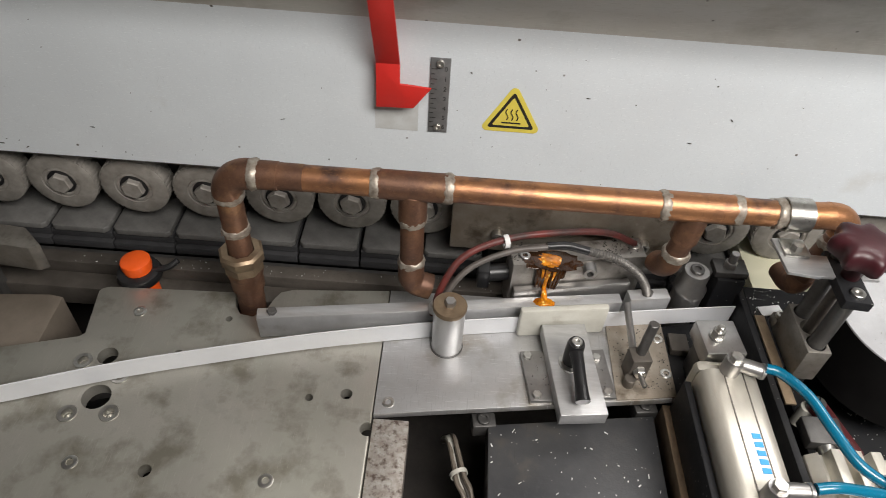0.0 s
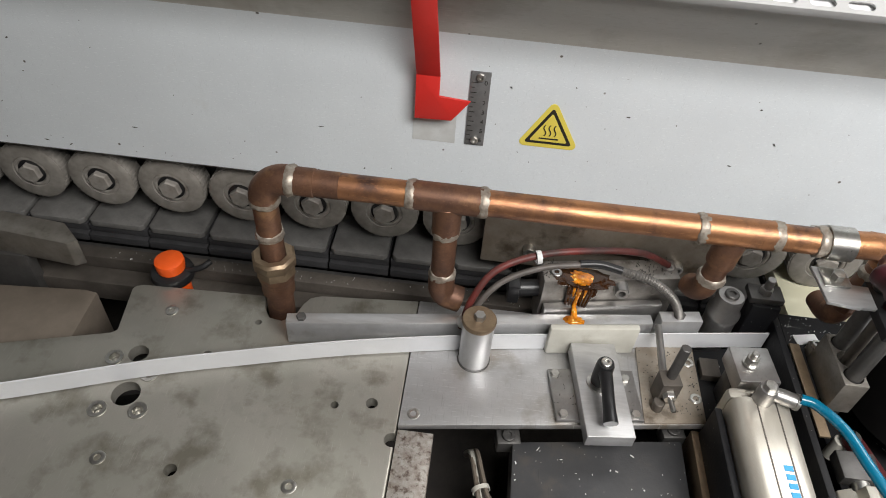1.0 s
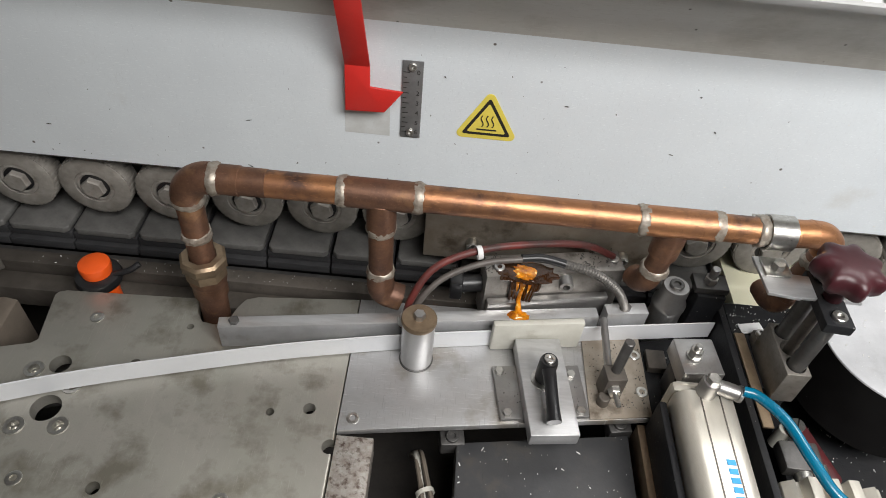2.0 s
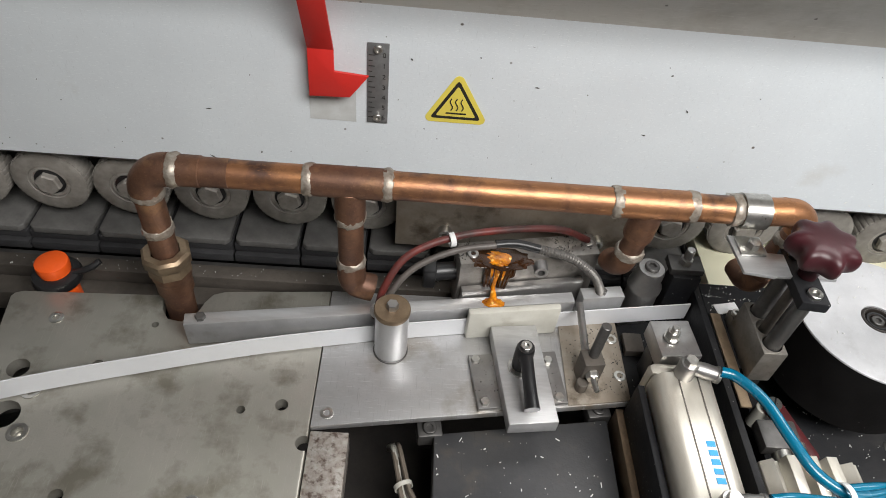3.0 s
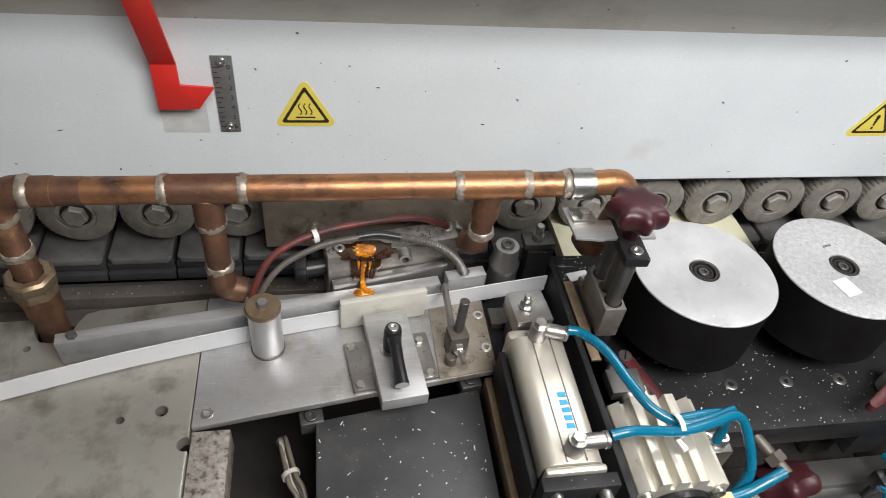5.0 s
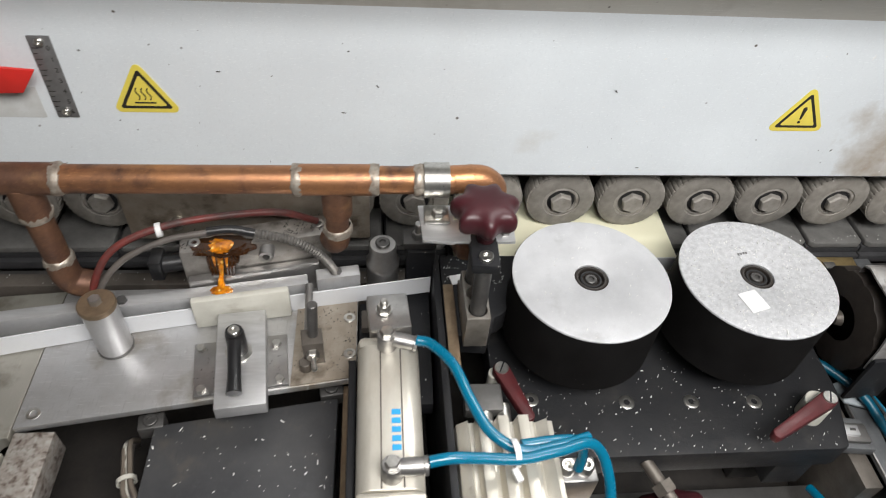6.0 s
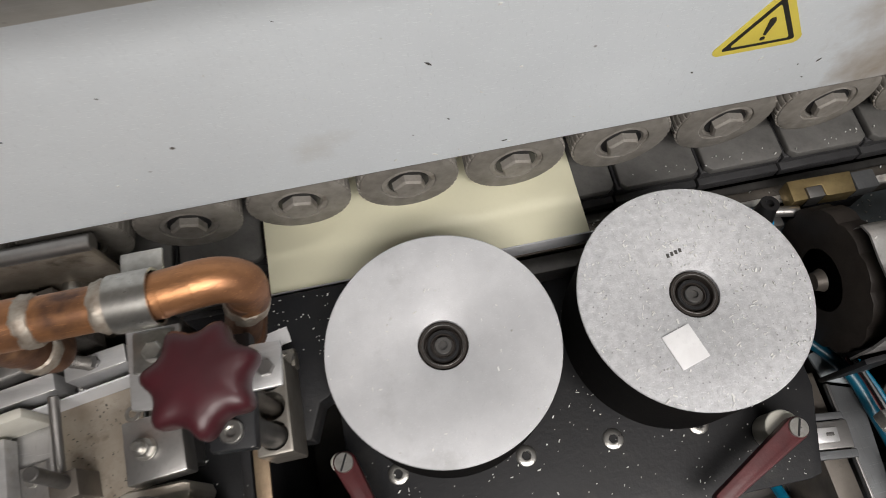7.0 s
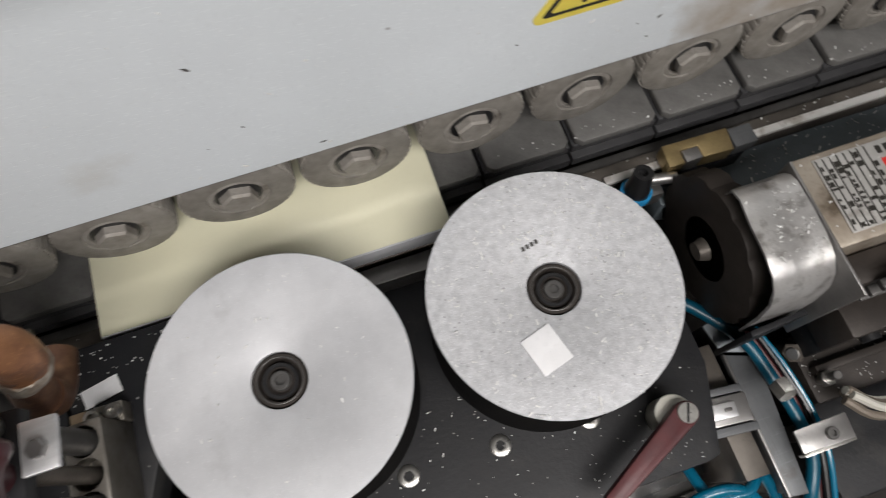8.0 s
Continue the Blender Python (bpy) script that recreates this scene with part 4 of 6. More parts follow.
def edge_band():
    pts = smooth_path([(-0.68, 0.135, 0), (-0.5, 0.194, 0), (-0.294, 0.264, 0), (-0.19, 0.302, 0), (-0.109, 0.3265, 0), (-0.029, 0.3485, 0), (0.058, 0.3675, 0), (0.104, 0.376, 0), (0.22, 0.395, 0), (0.30, 0.408, 0), (0.345, 0.415, 0)], 8)
    b = bmesh.new()
    rows = []
    for i, p in enumerate(pts):
        d = (pts[min(i + 1, len(pts) - 1)] - pts[max(i - 1, 0)]).normalized()
        nrm = Vector((-d.y, d.x, 0)) * 0.0006
        lo, hi = 0.0014, 0.0215
        rows.append([b.verts.new(p - nrm + Vector((0, 0, lo))), b.verts.new(p - nrm + Vector((0, 0, hi))), b.verts.new(p + nrm + Vector((0, 0, hi))), b.verts.new(p + nrm + Vector((0, 0, lo)))])
    for r0, r1 in zip(rows, rows[1:]):
        for k in range(4):
            b.faces.new((r0[k], r0[(k + 1) % 4], r1[(k + 1) % 4], r1[k]))
    b.faces.new(rows[0]), b.faces.new(rows[-1])
    bmesh.ops.recalc_face_normals(b, faces=b.faces)
    return solid("edge_band", b, M["band"], (0, 0.35, 0.0014), "white plastic edge band standing on edge, curving along the fence", "edge band")


edge_band()


def guide_roller():
    x, y = 0.0805, 0.361
    g = thing("guide_roller", (x, y, 0.0008), "polished steel guide post with brass cap and hexagon bolt", "guide roller")
    part("sleeve", lathe([(0, 0.001), (0.0125, 0.001), (0.0135, 0.002), (0.0135, 0.050), (0.013, 0.052), (0, 0.052)], (x, y, 0), (x, y, 1), 40), M["alu"], g)
    part("base_ring", lathe([(0.0138, 0.0006), (0.0145, 0.0008), (0.0145, 0.002), (0.0136, 0.0025)], (x, y, 0), (x, y, 1), 36), M["dark_steel"], g)
    part("cap", lathe([(0, 0.052), (0.0142, 0.052), (0.0145, 0.053), (0.0145, 0.056), (0.0138, 0.057), (0, 0.057)], (x, y, 0), (x, y, 1), 36), M["brass_old"], g, "dull brass cap")
    part("bolt", hexhead((x, y, 0.057), (x, y, 1), 0.0085, 0.0055), M["steel"], g)
    return g


guide_roller()


def clamp_guide():
    g = thing("clamp_guide", (0.19, 0.335, 0), "nylon guide plate held by an aluminium clamp bar with black lever", "clamp")
    b = box(0, 0.08, 0, 0.007, 0.0015, 0.036, 0.0022)
    b.transform(along(0.1435, 0.376, 8.7))
    part("nylon_plate", b, M["nylon"], g, "worn off-white nylon plate")
    part("base", prism([(0.1455, 0.357), (0.153, 0.3065), (0.2255, 0.3165), (0.220, 0.366)], 0.0009, 0.0058, 0.0006), M["steel"], g)
    for x, y in ((0.1515, 0.352), (0.158, 0.3125), (0.2125, 0.3555), (0.2185, 0.3205)):
        part("screw", hexhead((x, y, 0.0058), (x, y, 1), 0.0068, 0.003), M["zinc"], g)
    m = Matrix.Translation((0.188, 0.334, 0)) @ Matrix.Rotation(radians(6.5), 4, "Z")
    b = box(-0.0195, 0.0195, -0.046, 0.046, 0.0062, 0.020, 0.001)
    b.transform(m)
    part("clamp_bar", b, M["alu"], g)
    part("washer", lathe([(0, 0.020), (0.0105, 0.020), (0.0105, 0.0218), (0, 0.0218)], (0.186, 0.338, 0), (0.186, 0.338, 1), 28), M["zinc"], g)
    b = lathe([(0, 0.0218), (0.0075, 0.0218), (0.0078, 0.03), (0.0075, 0.044), (0.0066, 0.047), (0, 0.047)], (0.186, 0.339, 0), (0.186, 0.339, 1), 28)
    hub = part("lever_hub", b, M["plastic"], g, "black plastic lever hub")
    arm = sweep(smooth_path([(0.186, 0.339, 0.040), (0.1872, 0.325, 0.0395), (0.189, 0.306, 0.034), (0.190, 0.293, 0.031)], 5), lambda t: 0.0062 - 0.0012 * math.sin(t * 3), 14)
    part("lever_arm", arm, M["plastic"], hub, "black plastic lever arm")
    part("lever_screw", socket_screw((0.186, 0.339, 0.0465), (0.186, 0.339, 1), 0.0045, 0.0025), M["zinc"], hub)
    return g


clamp_guide()


def pin_stop():
    g = thing("pin_stop", (0.243, 0.335, 0.0008), "small steel stop with two round pins and a nut", "stop")
    part("block", box(0.2355, 0.2525, 0.337, 0.353, 0.002, 0.030, 0.001, 8), M["brown_steel"], g)
    part("pin", rod((0.2445, 0.347, 0.028), (0.2465, 0.349, 0.066), 0.0042, 18), M["dark_steel"], g)
    part("pin", rod((0.240, 0.349, 0.024), (0.239, 0.398, 0.033), 0.0032, 16), M["steel"], g)
    part("nut", hexhead((0.2445, 0.338, 0.018), (0.2455, 0.30, 0.016), 0.0095, 0.006), M["zinc"], g)
    part("stud", rod((0.2447, 0.334, 0.0178), (0.247, 0.321, 0.0165), 0.0022, 12), M["zinc"], g)
    part("foot", rod((0.238, 0.333, 0.001), (0.238, 0.333, 0.012), 0.005, 16), M["brown_steel"], g)
    return g


pin_stop()


# ---- station between guide plate and black wall ----
def side_block():
    g = thing("stop_block", (0.303, 0.35, 0.0), "grey steel stop block with a bolted top", "block")
    part("block", box(0.2895, 0.3225, 0.335, 0.370, 0.034, 0.052, 0.0012, 5), M["steel"], g)
    part("washer", lathe([(0, 0), (0.0065, 0), (0.0065, 0.0015), (0, 0.0015)], (0.302, 0.352, 0.053), (0.302, 0.352, 1), 20), M["zinc"], g)
    part("nut", hexhead((0.302, 0.352, 0.0545), (0.302, 0.352, 1), 0.0095, 0.006), M["zinc"], g)
    part("stud", rod((0.302, 0.352, 0.06), (0.302, 0.352, 0.066), 0.003, 12), M["zinc"], g)
    part("base", prism([(0.2805, 0.30), (0.342, 0.30), (0.345, 0.42), (0.2805, 0.405)], -0.02, -0.004, 0.001), M["black"], g, "black greasy base")
    part("pad", box(0.283, 0.30, 0.372, 0.392, -0.004, 0.004, 0.001), M["brown_steel"], g)
    part("screw", socket_screw((0.2905, 0.327, -0.004), (0.2905, 0.327, 1), 0.0052, 0.003), M["steel"], g)
    part("post", box(0.293, 0.315, 0.345, 0.364, -0.004, 0.034, 0.0008), M["dark_steel"], g)
    return g


side_block()


def idler(x, y, z0, z1, r):
    g = thing("idler_post", (x, y, z0), "stepped grey steel idler post with a socket-headed top", "roller")
    h = z1 - z0
    part("body", lathe([(0, 0), (r, 0), (r, h * 0.62), (r * 1.06, h * 0.66), (r * 1.06, h * 0.72), (r * 0.86, h * 0.78), (r * 0.86, h * 0.96), (r * 0.78, h), (0, h)], (x, y, z0), (x, y, 1), 32), M["steel"], g)
    part("screw", socket_screw((x, y, z1 - 0.001), (x, y, 1), r * 0.45, 0.004), M["dark_steel"], g)
    return g


idler(0.302, 0.4265, -0.02, 0.053, 0.0142)


def black_bracket():
    g = thing("black_bracket", (0.335, 0.44, -0.03), "black machined bracket with a hexagon stud", "bracket")
    part("body", box(0.323, 0.349, 0.4235, 0.4405, -0.03, 0.045, 0.002), M["black"], g)
    part("top_plate", box(0.320, 0.350, 0.427, 0.446, 0.045, 0.052, 0.001), M["dark_steel"], g)
    part("nut", hexhead((0.334, 0.436, 0.052), (0.334, 0.436, 1), 0.0105, 0.006), M["steel"], g)
    part("stud", rod((0.334, 0.436, 0.058), (0.334, 0.436, 0.069), 0.0038, 14), M["steel"], g)
    return g


black_bracket()
solid("divider_wall", box(0.3465, 0.3525, 0.15, 0.434, -0.16, 0.030, 0.0008, 0), M["black"], (0.35, 0.3, -0.16), "black painted upright divider plate", "plate")
solid("wear_strip", box(0.3540, 0.3630, 0.306, 0.398, 0.0287, 0.0312, 0.0006), M["brass_old"], (0.36, 0.35, 0.0287), "brown stained strip along the divider plate", "strip")
solid("side_strip", box(0.2685, 0.2785, 0.10, 0.322, -0.05, -0.008, 0.001), M["brass_old"], (0.274, 0.2, -0.05), "brown stained edge strip beside the cylinder", "strip")


def pneumatic_cylinder():
    x, hw = 0.305, 0.0235
    zc = 0.024
    g = thing("pneumatic_cylinder", (x, 0.25, 0.0), "champagne anodised pneumatic cylinder with blue print", "pneumatic cylinder")
    pts = [(-hw, -0.022)]
    for cx, a0 in ((-hw + 0.011, 180), (hw - 0.011, 90)):
        pts += [(cx + 0.011 * math.cos(radians(a0 - k * 15)), 0.0165 + 0.0115 * math.sin(radians(a0 - k * 15))) for k in range(7)]
    pts += [(hw, -0.022)]
    b = prism([(px, pz) for px, pz in pts][::-1], 0, 0.1155, 0.0008)
    b.transform(Matrix.Translation((x, 0.320, zc)) @ Matrix.Rotation(radians(90), 4, "X"))
    part("barrel", b, M["cyl"], g)
    for dx in (-0.006, 0.009):
        part("groove", box(x + dx - 0.0005, x + dx + 0.0005, 0.2055, 0.3195, zc + 0.0262, zc + 0.0284, 0), M["brown_steel"], g)
    part("rear_cap", box(x - 0.024, x + 0.019, 0.3205, 0.333, 0.002, 0.047, 0.006), M["cyl"], g)
    part("front_cap", box(x - 0.0235, x + 0.0235, 0.1975, 0.204, -0.002, 0.0515, 0.003), M["cyl"], g)
    flange = part("flange", box(x - 0.028, x + 0.030, 0.186, 0.197, -0.012, 0.050, 0.0015), M["black"], g, "black front flange")
    for dx, z in ((-0.017, 0.041), (0.019, 0.041), (-0.017, 0.004), (0.019, 0.004)):
        part("screw", socket_screw((x + dx, 0.186, z), (x + dx, -1, z), 0.005, 0.008), M["zinc"], flange)
    part("side_rail", box(x - 0.0305, x - 0.0245, 0.1975, 0.32, -0.01, 0.032, 0.0012), M["black"], g)
    # blue printed word shape, plain strokes
    for k in range(5):
        y0 = 0.2635 - k * 0.0068
        part("print_block", box(x + 0.0015, x + 0.0078, y0 - 0.0042, y0, zc + 0.0277, zc + 0.0285, 0), M["blue_paint"], g, "blue printed block")
    for y, ty in ((0.3185, 1), (0.2145, 2)):
        fx, fz = x - 0.001 + (0.002 if ty == 2 else 0), zc + 0.027
        banjo = part("banjo_body", lathe([(0, 0), (0.0075, 0), (0.0074, 0.015), (0.0068, 0.0165), (0, 0.0165)], (fx, y, fz), (fx, y, 1), 20), M["steel"], g)
        part("banjo_screw", hexhead((fx, y, fz + 0.0165), (fx, y, 1), 0.009, 0.0045), M["zinc"], banjo)
        d = Vector((1, -0.22, -0.12)) if ty == 1 else Vector((1, 0.02, 0.0))
        p = Vector((fx, y, fz + 0.012))
        part("push_fitting", lathe([(0, 0.004), (0.0055, 0.004), (0.0062, 0.012), (0.0058, 0.0205), (0.0066, 0.021), (0.0066, 0.0235), (0, 0.0235)], p, p + d, 18), M["steel"], banjo)
    return g


pneumatic_cylinder()


def blue_hose(pts, r=0.0041, sleeve="blue", label="bright blue plastic air hose, tied into a loose bundle"):
    g = thing("air_hose", pts[0], label, "hose", "blue air hoses")
    part("tube", sweep(smooth_path(pts, 9), r, 12), M[sleeve], g)
    return g


blue_hose([(0.326, 0.313, 0.066), (0.337, 0.309, 0.066), (0.352, 0.290, 0.066), (0.362, 0.262, 0.064), (0.374, 0.239, 0.060), (0.395, 0.226, 0.057), (0.42, 0.229, 0.056), (0.445, 0.238, 0.050)])
blue_hose([(0.330, 0.2145, 0.069), (0.345, 0.216, 0.070), (0.366, 0.218, 0.064), (0.392, 0.219, 0.059), (0.42, 0.225, 0.057), (0.445, 0.232, 0.052), (0.458, 0.224, 0.035), (0.462, 0.205, 0.01), (0.45, 0.195, -0.01)])
blue_hose([(0.395, 0.231, 0.055), (0.42, 0.234, 0.054), (0.438, 0.236, 0.048), (0.4445, 0.235, 0.03), (0.4445, 0.233, 0.012)])
blue_hose([(0.437, 0.188, 0.004), (0.455, 0.191, 0.006), (0.474, 0.196, 0.012), (0.487, 0.200, 0.015)], 0.0046)
tb = lathe([(0.0088, -0.002), (0.0098, -0.002), (0.0098, 0.002), (0.0088, 0.002)], (0.389, 0.2245, 0.057), (0.42, 0.229, 0.057), 18)
tb = box(0.387, 0.392, 0.206, 0.216, 0.050, 0.054, 0.001, 20, tb)
solid("hose_tie", tb, M["white"], (0.389, 0.2245, 0.057), "white cable tie round the blue hoses", "cable tie")


def compact_cylinder():
    x0, x1, y0, y1 = 0.353, 0.427, 0.187, 0.262
    g = thing("compact_cylinder", (0.39, 0.225, -0.06), "ribbed champagne anodised compact air cylinder", "pneumatic cylinder")
    top = 0.042
    pts = [(x0, -0.03), (x0, 0.024)]
    n = 5
    w = (x1 - x0) / n
    for k in range(n):
        a = x0 + k * w
        pts += [(a + w * 0.08, top - (0.012 if k in (0, n - 1) else 0.0)), (a + w * 0.62, top - (0.006 if k in (0, n - 1) else 0.0)), (a + w * 0.68, top - 0.010), (a + w * 0.94, top - 0.010)]
    pts += [(x1, 0.024), (x1, -0.03)]
    b = prism(pts[::-1], 0, y1 - y0, 0.0006)
    b.transform(Matrix.Translation((0, y1, 0)) @ Matrix.Rotation(radians(90), 4, "X"))
    part("body", b, M["cyl"], g)
    part("bore", lathe([(0.0, 0.003), (0.024, 0.003), (0.026, 0.0), (0.028, 0.0), (0.028, 0.006)], (0.392, y0 + 0.0005, 0.002), (0.392, -1, 0.002), 36), M["plastic"], g, "dark bore")
    for dx in (-0.029, 0.029):
        part("screw", socket_screw((0.39 + dx, y0, 0.024), (0.39 + dx, -1, 0.024), 0.0055, 0.004), M["zinc"], g)
    part("rod_head", box(0.362, 0.392, 0.272, 0.296, 0.020, 0.032, 0.002), M["dark_steel"], g)
    part("piston_rod", rod((0.377, 0.262, 0.022), (0.377, 0.274, 0.024), 0.007, 18), M["zinc"], g)
    part("piston_rod", rod((0.392, 0.262, 0.024), (0.392, 0.28, 0.024), 0.0055, 18), M["zinc"], g)
    part("fitting", rod((0.427, 0.1875, 0.003), (0.440, 0.188, 0.0035), 0.0062, 6), M["brass"], g)
    part("mount", box(0.356, 0.424, 0.19, 0.26, -0.168, -0.03, 0.002), M["dark_steel"], g)
    return g


compact_cylinder()


def valve_block():
    g = thing("valve_block", (0.447, 0.235, -0.02), "small metal valve block with two round push fittings", "valve")
    part("body", box(0.431, 0.461, 0.226, 0.246, -0.03, 0.004, 0.0015), M["steel"], g)
    for x in (0.438, 0.452):
        part("fitting", lathe([(0, 0), (0.0062, 0), (0.0062, 0.006), (0.005, 0.0085), (0.003, 0.0085), (0.003, 0.003), (0, 0.003)], (x, 0.236, 0.004), (x, 0.236, 1), 20), M["zinc"], g)
    part("bracket", box(0.434, 0.458, 0.24, 0.262, -0.07, -0.03, 0.001), M["dark_steel"], g)
    return g


valve_block()


# ---- slide post with star knob ----
def star(r0, r1, z0, z1, n=7):
    """A lobed knob with a domed top, about the z axis."""
    b = bmesh.new()
    seg = n * 10
    lev = [(0.6, 0.0), (0.88, 0.08), (0.97, 0.22), (1.0, 0.42), (0.99, 0.62), (0.95, 0.76), (0.86, 0.88), (0.7, 0.955), (0.45, 0.99), (0.2, 1.0)]
    rings = []
    for s, h in lev:
        ring = []
        for k in range(seg):
            a = 2 * math.pi * k / seg
            lobe = r0 + (r1 - r0) * (0.5 + 0.5 * math.cos(n * a)) ** 1.5
            wv = min(1.0, max(0.0, (s - 0.2) / 0.7))
            rr = s * (r0 + (lobe - r0) * wv)
            ring.append(b.verts.new((rr * math.cos(a), rr * math.sin(a), z0 + (z1 - z0) * h)))
        rings.append(ring)
    for q0, q1 in zip(rings, rings[1:]):
        for k in range(seg):
            b.faces.new((q0[k], q0[(k + 1) % seg], q1[(k + 1) % seg], q1[k]))
    b.faces.new(rings[0]), b.faces.new(rings[-1])
    bmesh.ops.recalc_face_normals(b, faces=b.faces)
    return b


def slide_post():
    g = thing("slide_post", (0.373, 0.358, 0.0287), "bronze-grey slide block with three rods and maroon star knob", "adjuster")
    x0, x1, y0, y1, top = 0.366, 0.3855, 0.3325, 0.3842, 0.065
    cx = (x0 + x1) / 2
    block = part("block", box(x0, x1, y0, y1, 0.0287, top, 0.0012), M["bronze"], g, "worn bronze-grey slide block")
    bores = bmesh.new()
    for y in (0.3425, 0.3585, 0.3745):
        bores = lathe([(0, -0.012), (0.0078, -0.012), (0.0078, 0.004), (0, 0.004)], (cx, y, top), (cx, y, 1), 28, bores)
    bores.transform(Matrix.Translation(-Vector(g.location)))
    carve_local(block, bores)
    for y in (0.3425, 0.3745):
        part("guide_rod", rod((cx, y, top - 0.0115), (cx - 0.001, y - 0.002, 0.124), 0.0064, 24), M["dark_steel"], g)
    part("spindle", rod((cx, 0.3585, top - 0.0115), (cx - 0.001, 0.3565, 0.150), 0.0042, 18), M["brown_steel"], g)
    head = part("head", prism([(0.3635, 0.3295), (0.384, 0.328), (0.3855, 0.381), (0.365, 0.382)], 0.1215, 0.1305, 0.0013), M["black"], g)
    for y in (0.3365, 0.3755):
        part("screw", socket_screw((cx - 0.0015, y, 0.1305), (cx - 0.0015, y, 1), 0.0052, 0.003), M["zinc"], head)
    lug = part("lug", box(0.3665, 0.3865, 0.3845, 0.3955, 0.029, 0.0405, 0.001), M["bronze"], g)
    for x in (0.371, 0.382):
        part("screw", socket_screw((x, 0.390, 0.0405), (x, 0.390, 1), 0.0042, 0.0035), M["zinc"], lug)
    part("neck", lathe([(0, 0), (0.0065, 0), (0.0075, 0.012), (0.011, 0.02), (0, 0.02)], (cx, 0.3555, 0.131), (cx, 0.3555, 1), 24), M["maroon"], g)
    k = star(0.0200, 0.0252, 0.0, 0.020)
    k.transform(Matrix.Translation((0.3725, 0.3545, 0.150)) @ Matrix.Rotation(0.25, 4, "Z"))
    part("knob", k, M["maroon"], g, "dark maroon star knob")
    return g


slide_post()


def upper_plate():
    g = thing("black_shelf", (0.385, 0.41, -0.03), "black painted shelf plate with rounded end under the slide post", "plate")
    pts = [(0.3535, 0.4345), (0.3535, 0.345), (0.388, 0.342)]
    pts += [(0.392 + 0.022 * math.cos(a), 0.392 + 0.03 * math.sin(a)) for a in [radians(-80 + k * 14) for k in range(8)]] + [(0.432, 0.4345)]
    part("plate", prism(pts, 0.004, 0.0285, 0.0012), M["black"], g)
    part("foot", box(0.356, 0.39, 0.395, 0.43, -0.045, 0.004, 0.001), M["black"], g)
    part("screw", socket_screw((0.379, 0.383, 0.0285), (0.379, 0.383, 1), 0.004, 0.003), M["steel"], g)
    return g


upper_plate()


# ---- pressure drums on the black base ----
def pressure_drum(x, y, R, top, mat_top, label):
    g = thing("pressure_drum", (x, y, -0.032), label, "pressure roller", "pair of pressure drums")
    part("drum", lathe([(0.0, 0.0), (R - 0.001, 0.0), (R, 0.001), (R, top - 0.0022), (R - 0.0004, top - 0.0018), (0, top - 0.0075)], (x, y, 0.0), (x, y, 1), 96), M["rubber"], g, "matt black rubber drum")
    part("top_plate", lathe([(0.0142, top - 0.007), (0.0142, top - 0.0006), (0.0150, top), (R - 0.0005, top), (R, top - 0.0004), (R, top - 0.0017), (0.0142, top - 0.0065)], (x, y, 0), (x, y, 1), 96), mat_top, g, "machined aluminium top plate")
    hub = part("hub", lathe([(0, top - 0.0045), (0.0062, top - 0.0045), (0.0066, top - 0.003), (0.0092, top - 0.003), (0.0096, top - 0.0055), (0.0104, top - 0.0055), (0.0108, top - 0.0012), (0.0131, top - 0.0012), (0.0135, top - 0.003), (0.0141, top - 0.003), (0.0141, top - 0.006)], (x, y, 0), (x, y, 1), 40), M["cutter"], g, "dark bearing hub")
    part("hub_screw", socket_screw((x, y, top - 0.0045), (x, y, 1), 0.005, 0.003), M["dark_steel"], hub)
    ring = [(0.0116 + 0.0003 * math.cos(a), top - 0.0011 + 0.0003 * math.sin(a)) for a in [math.pi * 2 * k / 8 for k in range(9)]]
    part("circlip", lathe(ring, (x, y, 0), (x, y, 1), 40), M["dark_steel"], hub, "thin steel snap ring")
    part("seal", lathe([(0.0070, top - 0.0028), (0.0074, top - 0.0022), (0.0088, top - 0.0022), (0.0091, top - 0.0028)], (x, y, 0), (x, y, 1), 36), M["plastic"], hub, "black rubber seal")
    part("spindle", rod((x, y, -0.032), (x, y, 0.0), 0.02, 28), M["dark_steel"], g)
    return g


D1, D2 = (0.474, 0.372), (0.619, 0.372)
TOP = 0.068
pressure_drum(*D1, 0.0662, TOP, M["disc"], "black rubber drum with a smooth machined aluminium top")
dr = pressure_drum(*D2, 0.0662, TOP, M["disc2"], "black rubber drum with a scratched aluminium top and chips")
for k in range(4):
    part("stamped_mark", box(0.6105 + k * 0.0026, 0.6122 + k * 0.0026, 0.3955 + k * 0.0006, 0.3980 + k * 0.0006, TOP - 0.0002, TOP + 0.0002, 0), M["dark_steel"], dr, "stamped mark")


def scrap(x, y, z, w, h, ang, label):
    b = box(-w / 2, w / 2, -h / 2, h / 2, 0.0002, 0.0012, 0.0002)
    b.transform(Matrix.Translation((x, y, z)) @ Matrix.Rotation(radians(ang), 4, "Z"))
    return solid("scrap", b, M["paper"], (x, y, z), label, "scrap", "white scraps")


